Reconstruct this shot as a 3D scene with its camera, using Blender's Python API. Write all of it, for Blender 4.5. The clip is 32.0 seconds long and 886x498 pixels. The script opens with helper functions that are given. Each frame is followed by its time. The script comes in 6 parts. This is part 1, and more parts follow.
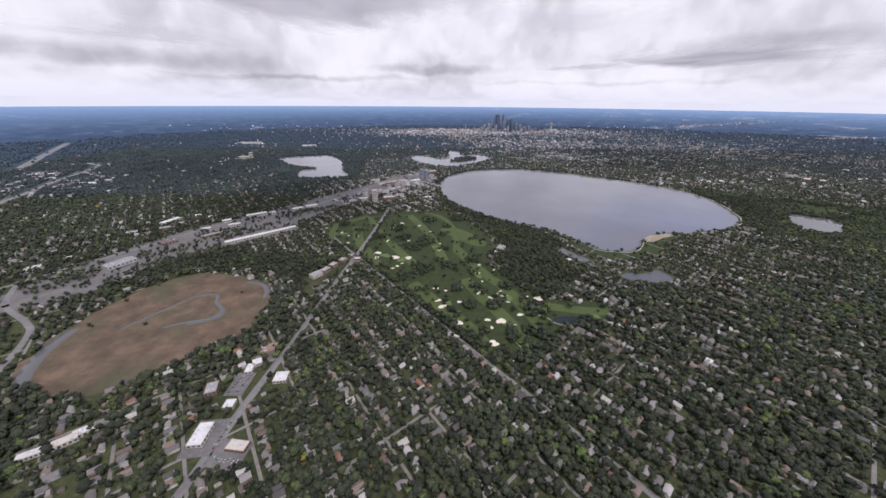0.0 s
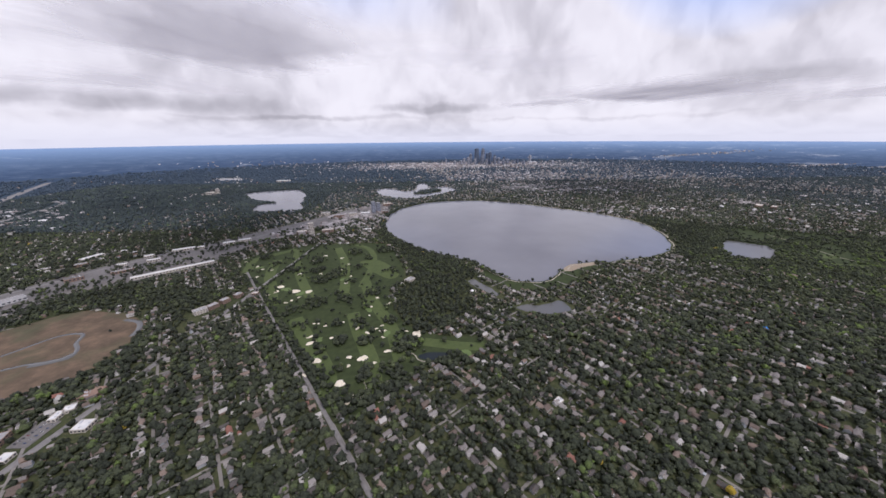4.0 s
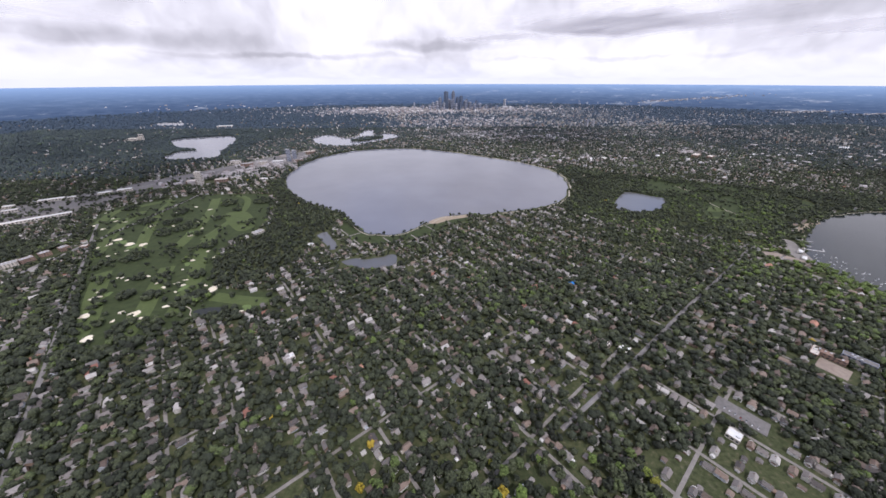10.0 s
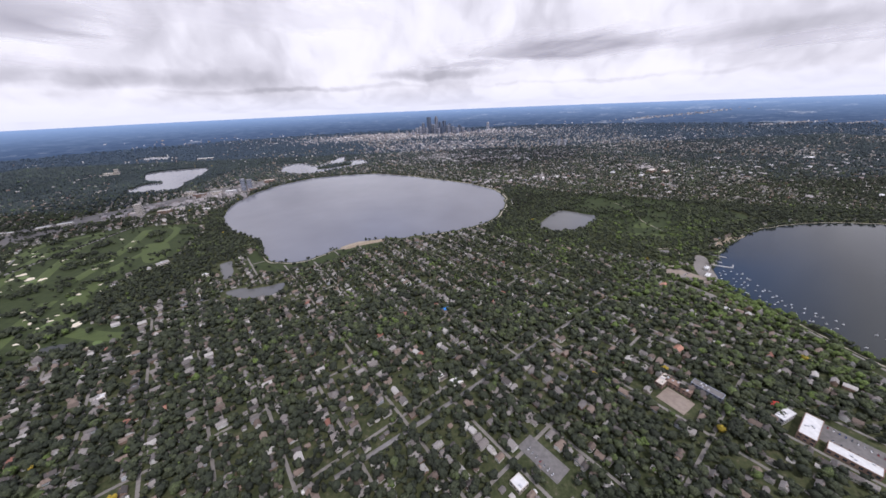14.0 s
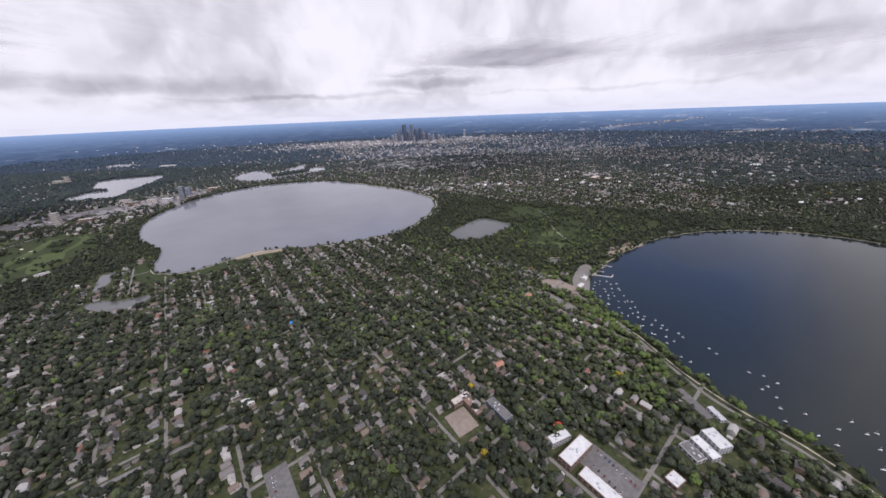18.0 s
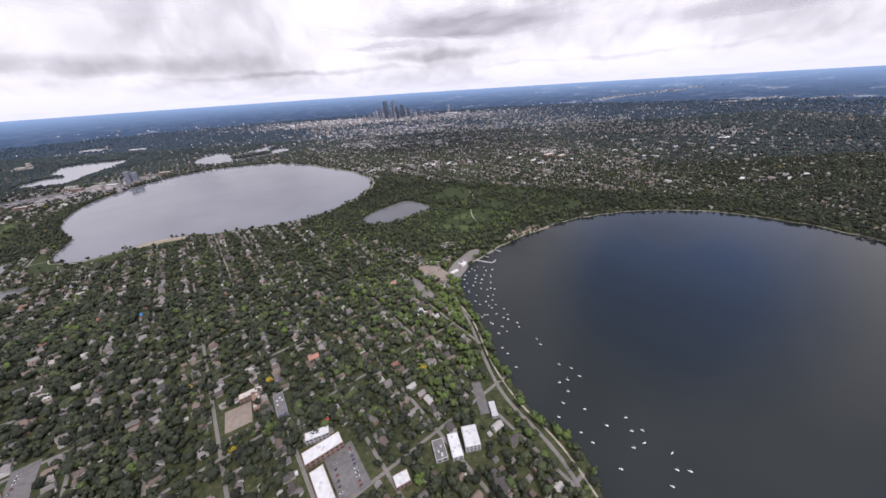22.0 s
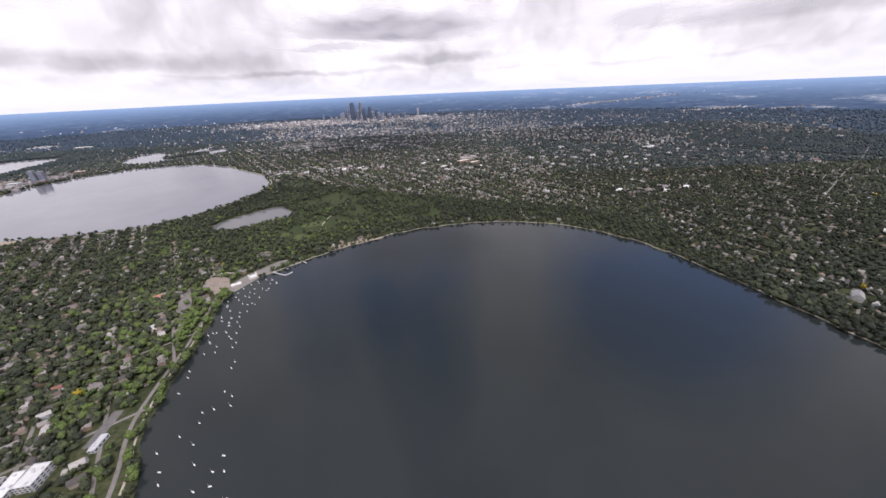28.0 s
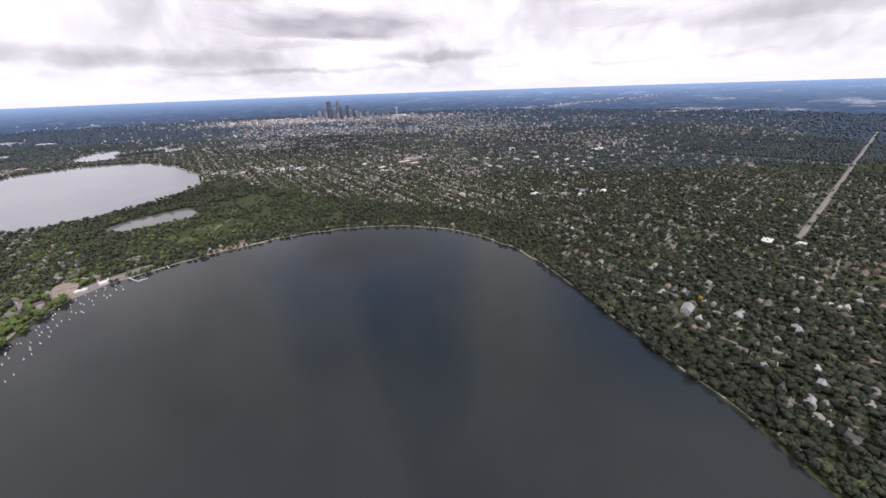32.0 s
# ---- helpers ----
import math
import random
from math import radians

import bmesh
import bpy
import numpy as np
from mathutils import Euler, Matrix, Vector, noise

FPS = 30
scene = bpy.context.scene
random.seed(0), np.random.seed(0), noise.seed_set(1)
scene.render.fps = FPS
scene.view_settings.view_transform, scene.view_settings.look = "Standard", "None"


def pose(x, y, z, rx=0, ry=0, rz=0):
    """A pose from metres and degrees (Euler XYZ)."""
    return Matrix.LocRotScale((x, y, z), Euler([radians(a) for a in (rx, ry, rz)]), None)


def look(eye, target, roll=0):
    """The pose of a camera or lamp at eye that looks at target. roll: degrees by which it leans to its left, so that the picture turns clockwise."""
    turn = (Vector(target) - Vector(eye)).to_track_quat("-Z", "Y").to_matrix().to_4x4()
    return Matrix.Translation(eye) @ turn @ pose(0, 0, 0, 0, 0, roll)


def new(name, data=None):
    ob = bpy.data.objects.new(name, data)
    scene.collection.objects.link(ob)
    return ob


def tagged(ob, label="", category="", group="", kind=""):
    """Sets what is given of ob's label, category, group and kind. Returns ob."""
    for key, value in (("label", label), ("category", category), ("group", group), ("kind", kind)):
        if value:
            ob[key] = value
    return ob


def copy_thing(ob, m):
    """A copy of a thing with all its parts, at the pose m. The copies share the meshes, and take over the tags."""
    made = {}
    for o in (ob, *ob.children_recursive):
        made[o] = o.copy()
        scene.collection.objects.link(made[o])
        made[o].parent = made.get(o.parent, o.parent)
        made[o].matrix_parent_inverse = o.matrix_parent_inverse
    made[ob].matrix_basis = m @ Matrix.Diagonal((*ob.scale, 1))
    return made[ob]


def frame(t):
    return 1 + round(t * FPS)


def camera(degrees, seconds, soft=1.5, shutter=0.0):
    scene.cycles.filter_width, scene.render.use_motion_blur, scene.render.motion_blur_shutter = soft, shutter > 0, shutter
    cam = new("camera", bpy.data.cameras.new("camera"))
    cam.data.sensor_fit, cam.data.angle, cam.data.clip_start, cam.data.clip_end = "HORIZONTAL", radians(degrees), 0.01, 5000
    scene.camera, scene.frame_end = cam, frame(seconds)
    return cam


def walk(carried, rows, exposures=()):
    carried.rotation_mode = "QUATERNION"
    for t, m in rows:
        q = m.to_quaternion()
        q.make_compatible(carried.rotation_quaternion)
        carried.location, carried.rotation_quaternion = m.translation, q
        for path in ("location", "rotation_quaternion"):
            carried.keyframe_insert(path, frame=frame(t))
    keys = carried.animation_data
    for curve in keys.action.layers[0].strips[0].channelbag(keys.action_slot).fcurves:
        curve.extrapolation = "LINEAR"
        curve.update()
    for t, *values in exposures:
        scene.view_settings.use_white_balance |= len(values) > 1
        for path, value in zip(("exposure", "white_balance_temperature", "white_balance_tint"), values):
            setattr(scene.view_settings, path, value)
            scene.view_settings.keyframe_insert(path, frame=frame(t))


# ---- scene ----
cam = camera(108.6, 32.0, soft=1.6)
PATH = [
    (0, (5.336, 10.4, 198.719), (5.399, 12.212, 197.875), 0.6),
    (0.5, (22.376, 11.17, 198.658), (22.435, 13.004, 197.86), 0.5),
    (1, (39.4, 11.88, 198.568), (39.457, 13.723, 197.794), 0.6),
    (1.5, (56.417, 12.517, 198.448), (56.467, 14.372, 197.704), 0.6),
    (2, (73.447, 13.091, 198.29), (73.498, 14.953, 197.562), 0.6),
    (2.5, (90.513, 13.581, 198.099), (90.564, 15.446, 197.379), 0.4),
    (3, (107.62, 14.022, 197.853), (107.67, 15.898, 197.163), 0.1),
    (3.5, (124.775, 14.459, 197.481), (124.828, 16.347, 196.821), -0.1),
    (5.5, (193.517, 16.416, 193.724), (193.568, 18.288, 193.023), -1.4),
    (6, (210.696, 17.184, 193.269), (210.745, 19.05, 192.551), -1.4),
    (6.5, (227.769, 18.139, 192.876), (227.814, 19.987, 192.113), -1.4),
    (7, (244.731, 19.229, 192.478), (244.775, 21.072, 191.701), -1.2),
    (7.5, (261.657, 20.429, 192.069), (261.707, 22.259, 191.263), -0.8),
    (8, (278.632, 21.657, 191.652), (278.689, 23.47, 190.809), -0.3),
    (8.5, (295.741, 22.797, 191.238), (295.804, 24.587, 190.348), 0.1),
    (9, (313.032, 23.875, 190.824), (313.1, 25.649, 189.903), 0.1),
    (9.5, (330.477, 24.847, 190.398), (330.544, 26.613, 189.462), -0.1),
    (10, (348.03, 25.644, 189.977), (348.094, 27.406, 189.034), -0.1),
    (10.5, (365.65, 26.274, 189.569), (365.723, 28.05, 188.651), 0.2),
    (11, (383.302, 26.836, 189.177), (383.379, 28.625, 188.287), 0.4),
    (11.5, (401.011, 27.564, 188.789), (401.078, 29.354, 187.9), 0.3),
    (12, (418.757, 28.47, 188.392), (418.808, 30.274, 187.529), -0.5),
    (12.5, (436.48, 29.501, 187.999), (436.511, 31.311, 187.148), -1.5),
    (13, (454.149, 30.487, 187.606), (454.17, 32.299, 186.759), -2.2),
    (13.5, (471.804, 31.373, 187.226), (471.821, 33.193, 186.395), -2.4),
    (14, (489.509, 32.154, 186.857), (489.529, 33.976, 186.034), -2.4),
    (14.5, (507.265, 32.827, 186.419), (507.293, 34.648, 185.591), -2.0),
    (16.5, (578.504, 35.068, 182.591), (578.568, 36.913, 181.821), -1.1),
    (17, (596.313, 35.903, 182.119), (596.372, 37.74, 181.33), -1.3),
    (17.5, (614.198, 36.894, 181.713), (614.249, 38.739, 180.943), -1.8),
    (18, (632.183, 37.966, 181.307), (632.227, 39.804, 180.52), -2.3),
    (18.5, (650.272, 39.028, 180.896), (650.311, 40.857, 180.088), -2.6),
    (19, (668.398, 40.068, 180.467), (668.436, 41.885, 179.631), -2.7),
    (19.5, (686.56, 41.088, 180.026), (686.6, 42.898, 179.177), -2.8),
    (20, (704.75, 42.112, 179.57), (704.782, 43.926, 178.73), -2.9),
    (20.5, (723.03, 43.076, 179.092), (723.054, 44.887, 178.243), -3.0),
    (21, (741.404, 44.15, 178.62), (741.419, 45.964, 177.778), -3.1),
    (21.5, (759.892, 45.307, 178.14), (759.9, 47.092, 177.238), -3.3),
    (22, (778.391, 46.321, 177.634), (778.39, 48.104, 176.728), -3.7),
    (22.5, (796.866, 47.193, 177.128), (796.863, 48.939, 176.153), -3.7),
    (23, (815.385, 48.127, 176.663), (815.39, 49.91, 175.758), -3.5),
    (23.5, (834.033, 49.226, 176.243), (834.04, 51.003, 175.326), -3.2),
    (24, (852.764, 50.279, 175.84), (852.769, 52.041, 174.895), -2.6),
    (24.5, (871.494, 51.289, 175.464), (871.506, 53.059, 174.533), -2.2),
    (25, (890.083, 52.231, 175.1), (890.103, 53.999, 174.165), -1.7),
    (25.5, (908.466, 53.134, 174.674), (908.487, 54.896, 173.728), -1.7),
    (27.5, (981.413, 56.866, 171.063), (981.411, 58.65, 170.16), -2.7),
    (28, (999.724, 58.007, 170.637), (999.734, 59.796, 169.742), -2.6),
    (28.5, (1018.073, 59.203, 170.293), (1018.093, 60.979, 169.374), -2.1),
    (29, (1036.426, 60.266, 169.999), (1036.45, 62.045, 169.085), -1.8),
    (29.5, (1054.776, 61.125, 169.756), (1054.808, 62.912, 168.857), -1.6),
    (30, (1073.145, 61.872, 169.557), (1073.178, 63.668, 168.676), -1.4),
    (30.5, (1091.536, 62.675, 169.386), (1091.563, 64.469, 168.501), -1.6),
    (31, (1109.957, 63.589, 169.241), (1109.981, 65.38, 168.351), -1.9),
    (31.5, (1128.408, 64.508, 169.14), (1128.43, 66.296, 168.246), -2.0),
    (32, (1146.879, 65.412, 169.083), (1146.896, 67.197, 168.181), -2.1),
]
walk(cam, [(t, look(eye, target, roll)) for t, eye, target, roll in PATH], exposures=[(0, -0.16, 6110, 20), (3, -0.23, 6110, 20), (7, -0.18, 6110, 21), (10, 0.05, 6010, 20), (13, -0.03, 6030, 20), (17, -0.18, 6100, 20), (20, -0.07, 6160, 20), (24, 0.03, 6250, 20), (32, 0.09, 6350, 20)])

# ---- world, sun, exposure ----
def build_world():
    w = bpy.data.worlds.new("world")
    scene.world = w
    w.use_nodes = True
    nt = w.node_tree
    nt.nodes.clear()
    N, L = nt.nodes.new, nt.links.new
    out, bg = N("ShaderNodeOutputWorld"), N("ShaderNodeBackground")
    sky = N("ShaderNodeTexSky")
    sky.sky_type, sky.sun_disc = "NISHITA", False
    sky.sun_elevation, sky.sun_rotation = radians(52), radians(143)
    tc, sep = N("ShaderNodeTexCoord"), N("ShaderNodeSeparateXYZ")
    L(tc.outputs["Generated"], sep.inputs[0])

    def m(op, a, b=None, c=None, clamp=False):
        n = N("ShaderNodeMath")
        n.operation, n.use_clamp = op, clamp
        for i, v in enumerate((a, b, c)):
            if v is None:
                continue
            if isinstance(v, (int, float)):
                n.inputs[i].default_value = v
            else:
                L(v, n.inputs[i])
        return n.outputs[0]

    # heaped clouds, laid out by bearing and rise and flattened toward the horizon
    flat = N("ShaderNodeCombineXYZ")
    slope = m("DIVIDE", m("MAXIMUM", sep.outputs[2], 0.0), m("SQRT", m("SUBTRACT", 1.0, m("MULTIPLY", sep.outputs[2], m("MULTIPLY", sep.outputs[2], 0.98)))))
    L(m("ARCTAN2", sep.outputs[0], sep.outputs[1]), flat.inputs[0]), L(m("MULTIPLY", m("SQRT", slope), 0.58), flat.inputs[1])

    def fbm(src, scale, detail, rough, offset=(0, 0, 0), out=0):
        mp, n = N("ShaderNodeMapping"), N("ShaderNodeTexNoise")
        mp.inputs["Location"].default_value = offset
        n.inputs["Scale"].default_value, n.inputs["Detail"].default_value, n.inputs["Roughness"].default_value = scale, detail, rough
        L(src, mp.inputs[0]), L(mp.outputs[0], n.inputs["Vector"])
        return n.outputs[out]

    def bend(amount, scale, detail):
        """The same places, shifted by a billowing noise."""
        mid, out = N("ShaderNodeVectorMath"), N("ShaderNodeVectorMath")
        mid.operation, mid.inputs[1].default_value = "SUBTRACT", (0.5, 0.5, 0.5)
        out.operation, out.inputs[1].default_value = "MULTIPLY_ADD", amount
        L(fbm(flat.outputs[0], scale, detail, 0.6, out=1), mid.inputs[0])
        L(mid.outputs[0], out.inputs[0]), L(flat.outputs[0], out.inputs[2])
        return out.outputs[0]

    ragged_edge, curl = bend((0.26, 0.07, 0), 5.5, 5), bend((0.14, 0.07, 0), 6.0, 4)

    def heaps(offset, scale):
        mp, v = N("ShaderNodeMapping"), N("ShaderNodeTexVoronoi")
        mp.inputs["Location"].default_value = offset
        v.feature, v.normalize = "SMOOTH_F1", True
        v.inputs["Smoothness"].default_value, v.inputs["Scale"].default_value = 0.5, scale
        v.inputs["Detail"].default_value, v.inputs["Roughness"].default_value = 3, 0.5
        L(curl, mp.inputs[0]), L(mp.outputs[0], v.inputs["Vector"])
        return v.outputs["Distance"]

    def ramp(v, stops):
        r = N("ShaderNodeValToRGB")
        e = r.color_ramp.elements
        while len(e) < len(stops):
            e.new(0.5)
        for k, (p, c) in zip(e, stops):
            k.position, k.color = p, (*c, 1)
        L(v, r.inputs[0])
        return r.outputs[0]

    # relief: each heap is bright above and grey at its base
    relief = m("SUBTRACT", heaps((3.1, 1.7, 0), 5.2), heaps((3.1, 1.73, 0), 5.2))
    broad, fine = fbm(curl, 2.6, 4, 0.5, (1.3, 0.4, 0)), fbm(curl, 13.0, 5, 0.6, (4.0, 2.0, 0))
    mass = m("ADD", m("MULTIPLY", m("SUBTRACT", broad, 0.50), 1.6), m("MULTIPLY", m("SUBTRACT", fine, 0.5), 0.42))
    mass = m("ADD", mass, m("MULTIPLY", relief, 3.0))
    # rows of flat grey bases far off: bearing, rise, half widths, weight
    for x, y, rx, ry, w in ((0.02, 0.158, 0.15, 0.010, 0.42), (-0.32, 0.133, 0.22, 0.007, 0.36), (-0.75, 0.162, 0.24, 0.017, 0.45), (0.80, 0.19, 0.22, 0.014, 0.35), (0.45, 0.124, 0.25, 0.006, 0.28)):
        mp, ln = N("ShaderNodeMapping"), N("ShaderNodeVectorMath")
        mp.inputs["Location"].default_value, mp.inputs["Scale"].default_value = (-x / rx, -y / ry, 0), (1 / rx, 1 / ry, 0)
        ln.operation = "LENGTH"
        L(ragged_edge, mp.inputs[0]), L(mp.outputs[0], ln.inputs[0])
        mass = m("ADD", mass, m("MULTIPLY", m("MULTIPLY", m("SUBTRACT", 1.5, ln.outputs["Value"]), 1.0, clamp=True), w))
    cloud = ramp(m("ADD", m("MULTIPLY", mass, 0.5), 0.5), [(0.36, (0.98, 0.975, 0.975)), (0.48, (0.90, 0.893, 0.90)), (0.62, (0.72, 0.712, 0.728)), (0.80, (0.54, 0.534, 0.552)), (0.95, (0.42, 0.416, 0.435))])
    # blue gaps open higher up, thin haze pales the rim of the sky
    gap = m("MULTIPLY", m("SUBTRACT", fbm(flat.outputs[0], 1.3, 4, 0.5, (0.4, 5.5, 0)), 0.52, clamp=True), 6.0, clamp=True)
    gap = m("MULTIPLY", gap, m("MULTIPLY", m("SUBTRACT", sep.outputs[2], 0.25, clamp=True), 5.0, clamp=True), clamp=True)
    open_sky = N("ShaderNodeVectorMath")
    open_sky.operation = "DISTANCE"
    L(tc.outputs["Generated"], open_sky.inputs[0])
    open_sky.inputs[1].default_value = (0.56, 0.67, 0.50)
    gap = m("ADD", gap, m("MULTIPLY", m("SUBTRACT", 0.33, open_sky.outputs["Value"], clamp=True), 6.0, clamp=True), clamp=True)
    mix = N("ShaderNodeMix")
    mix.data_type = "RGBA"
    scale = N("ShaderNodeMix")
    scale.data_type, scale.blend_type = "RGBA", "MULTIPLY"
    scale.inputs["Factor"].default_value = 1.0
    scale.inputs["B"].default_value = (0.17, 0.195, 0.25, 1)
    L(sky.outputs[0], scale.inputs["A"])
    L(gap, mix.inputs["Factor"]), L(cloud, mix.inputs["A"]), L(scale.outputs["Result"], mix.inputs["B"])
    rim = N("ShaderNodeMix")
    rim.data_type = "RGBA"
    L(m("MULTIPLY", m("SUBTRACT", 0.045, sep.outputs[2], clamp=True), 16.0, clamp=True), rim.inputs["Factor"])
    L(mix.outputs["Result"], rim.inputs["A"])
    rim.inputs["B"].default_value = (0.84, 0.86, 0.92, 1)
    L(rim.outputs["Result"], bg.inputs[0])
    bg.inputs[1].default_value = 1.06
    L(bg.outputs[0], out.inputs[0])


build_world()
sun_data = bpy.data.lights.new("sun", "SUN")
sun_data.energy, sun_data.angle, sun_data.color = 2.1, radians(3), (1.0, 0.95, 0.88)
sun = new("sun", sun_data)
sun.matrix_world = look((400, -500, 900), (400 - 0.6 * 300, -500 + 0.8 * 300, 900 - 480))


# ---- materials ----
class Nodes:
    """A small helper that wires one node material."""

    def __init__(self, name, rough=0.9, spec=0.3):
        self.mat = bpy.data.materials.new(name)
        self.mat.use_nodes = True
        self.nt = self.mat.node_tree
        self.bsdf = self.nt.nodes["Principled BSDF"]
        self.bsdf.inputs["Roughness"].default_value = rough
        self.bsdf.inputs["Specular IOR Level"].default_value = spec
        self.pos = self.nt.nodes.new("ShaderNodeNewGeometry")

    def link(self, a, b):
        self.nt.links.new(a, b)

    def noise(self, scale, detail=4, rough=0.55, stretch=None, turn=0.0, kind="fac"):
        n = self.nt.nodes.new("ShaderNodeTexNoise")
        n.inputs["Scale"].default_value, n.inputs["Detail"].default_value, n.inputs["Roughness"].default_value = scale, detail, rough
        src = self.pos.outputs["Position"]
        if stretch or turn:
            mp = self.nt.nodes.new("ShaderNodeMapping")
            mp.vector_type = "TEXTURE"
            mp.inputs["Rotation"].default_value = (0, 0, turn)
            mp.inputs["Scale"].default_value = stretch or (1, 1, 1)
            self.link(src, mp.inputs[0])
            src = mp.outputs[0]
        self.link(src, n.inputs["Vector"])
        return n.outputs[0] if kind == "fac" else n.outputs[1]

    def voronoi(self, scale, feature="F1", out="Color"):
        n = self.nt.nodes.new("ShaderNodeTexVoronoi")
        n.feature = feature
        n.inputs["Scale"].default_value = scale
        self.link(self.pos.outputs["Position"], n.inputs["Vector"])
        return n.outputs[out]

    def math(self, op, a, b=0.0, clamp=True):
        n = self.nt.nodes.new("ShaderNodeMath")
        n.operation, n.use_clamp = op, clamp
        for i, v in enumerate((a, b)):
            if isinstance(v, (int, float)):
                n.inputs[i].default_value = v
            else:
                self.link(v, n.inputs[i])
        return n.outputs[0]

    def ramp(self, v, stops, sharp=False):
        r = self.nt.nodes.new("ShaderNodeValToRGB")
        if sharp:
            r.color_ramp.interpolation = "CONSTANT"
        e = r.color_ramp.elements
        while len(e) < len(stops):
            e.new(0.5)
        for k, (p, c) in zip(e, stops):
            k.position, k.color = p, (*c, 1)
        self.link(v, r.inputs[0])
        return r.outputs[0]

    def mix(self, fac, a, b, blend="MIX"):
        n = self.nt.nodes.new("ShaderNodeMix")
        n.data_type, n.blend_type = "RGBA", blend
        for key, v in (("Factor", fac), ("A", a), ("B", b)):
            if isinstance(v, (int, float)):
                n.inputs[key].default_value = v
            elif isinstance(v, tuple):
                n.inputs[key].default_value = (*v, 1)
            else:
                self.link(v, n.inputs[key])
        return n.outputs["Result"]

    def attr(self, name="tone"):
        n = self.nt.nodes.new("ShaderNodeAttribute")
        n.attribute_name = name
        return n.outputs["Fac"]

    def random(self):
        return self.nt.nodes.new("ShaderNodeObjectInfo").outputs["Random"]

    def bump(self, height, strength=0.4, distance=0.3):
        n = self.nt.nodes.new("ShaderNodeBump")
        n.inputs["Strength"].default_value, n.inputs["Distance"].default_value = strength, distance
        self.link(height, n.inputs["Height"])
        self.link(n.outputs[0], self.bsdf.inputs["Normal"])

    def done(self, colour):
        if isinstance(colour, tuple):
            self.bsdf.inputs["Base Color"].default_value = (*colour, 1)
        else:
            self.link(colour, self.bsdf.inputs["Base Color"])
        return self.mat


def speckled(name, a, b, scale=1.5, rough=0.9, spec=0.3, bump=0.0):
    k = Nodes(name, rough, spec)
    f = k.math("ADD", k.math("MULTIPLY", k.noise(scale, 5), 0.6), k.math("MULTIPLY", k.noise(scale * 0.13, 3), 0.4))
    if bump:
        k.bump(k.noise(scale * 2, 3), bump)
    return k.done(k.ramp(f, [(0.34, a), (0.66, b)]))


LEAF_STOPS = [(0.0, (0.024, 0.028, 0.019)), (0.25, (0.040, 0.049, 0.032)), (0.5, (0.058, 0.070, 0.041)), (0.72, (0.080, 0.095, 0.050)),
              (0.88, (0.105, 0.142, 0.050)), (0.97, (0.14, 0.205, 0.048)), (1.0, (0.34, 0.26, 0.03))]


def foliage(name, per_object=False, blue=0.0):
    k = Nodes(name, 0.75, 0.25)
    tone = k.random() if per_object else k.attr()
    # blue: how much distance haze is mixed into the leaf colour
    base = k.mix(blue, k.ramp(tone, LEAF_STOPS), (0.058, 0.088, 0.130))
    # leaf highlights and the dark gaps between leaves are painted in by noise
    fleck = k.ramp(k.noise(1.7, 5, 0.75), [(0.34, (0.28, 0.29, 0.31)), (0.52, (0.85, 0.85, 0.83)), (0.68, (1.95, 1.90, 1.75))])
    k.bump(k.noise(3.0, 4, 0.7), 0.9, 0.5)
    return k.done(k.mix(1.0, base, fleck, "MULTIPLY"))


ROOF_STOPS = [(0.0, (0.095, 0.085, 0.079)), (0.16, (0.150, 0.138, 0.128)), (0.34, (0.135, 0.105, 0.086)), (0.48, (0.200, 0.181, 0.166)),
              (0.64, (0.215, 0.166, 0.133)), (0.76, (0.270, 0.251, 0.232)), (0.92, (0.42, 0.40, 0.37)), (0.985, (0.25, 0.12, 0.09))]
WALL_STOPS = [(0.0, (0.55, 0.53, 0.48)), (0.3, (0.38, 0.34, 0.28)), (0.5, (0.66, 0.65, 0.62)), (0.7, (0.28, 0.20, 0.15)), (0.85, (0.42, 0.44, 0.46))]


def house_skin(name, stops, per_object):
    k = Nodes(name, 0.85, 0.3)
    tone = k.random() if per_object else k.attr()
    wear = k.ramp(k.noise(1.6, 5, 0.6), [(0.3, (0.72, 0.72, 0.72)), (0.7, (1.2, 1.2, 1.2))])
    return k.done(k.mix(1.0, k.ramp(tone, stops, True), wear, "MULTIPLY"))


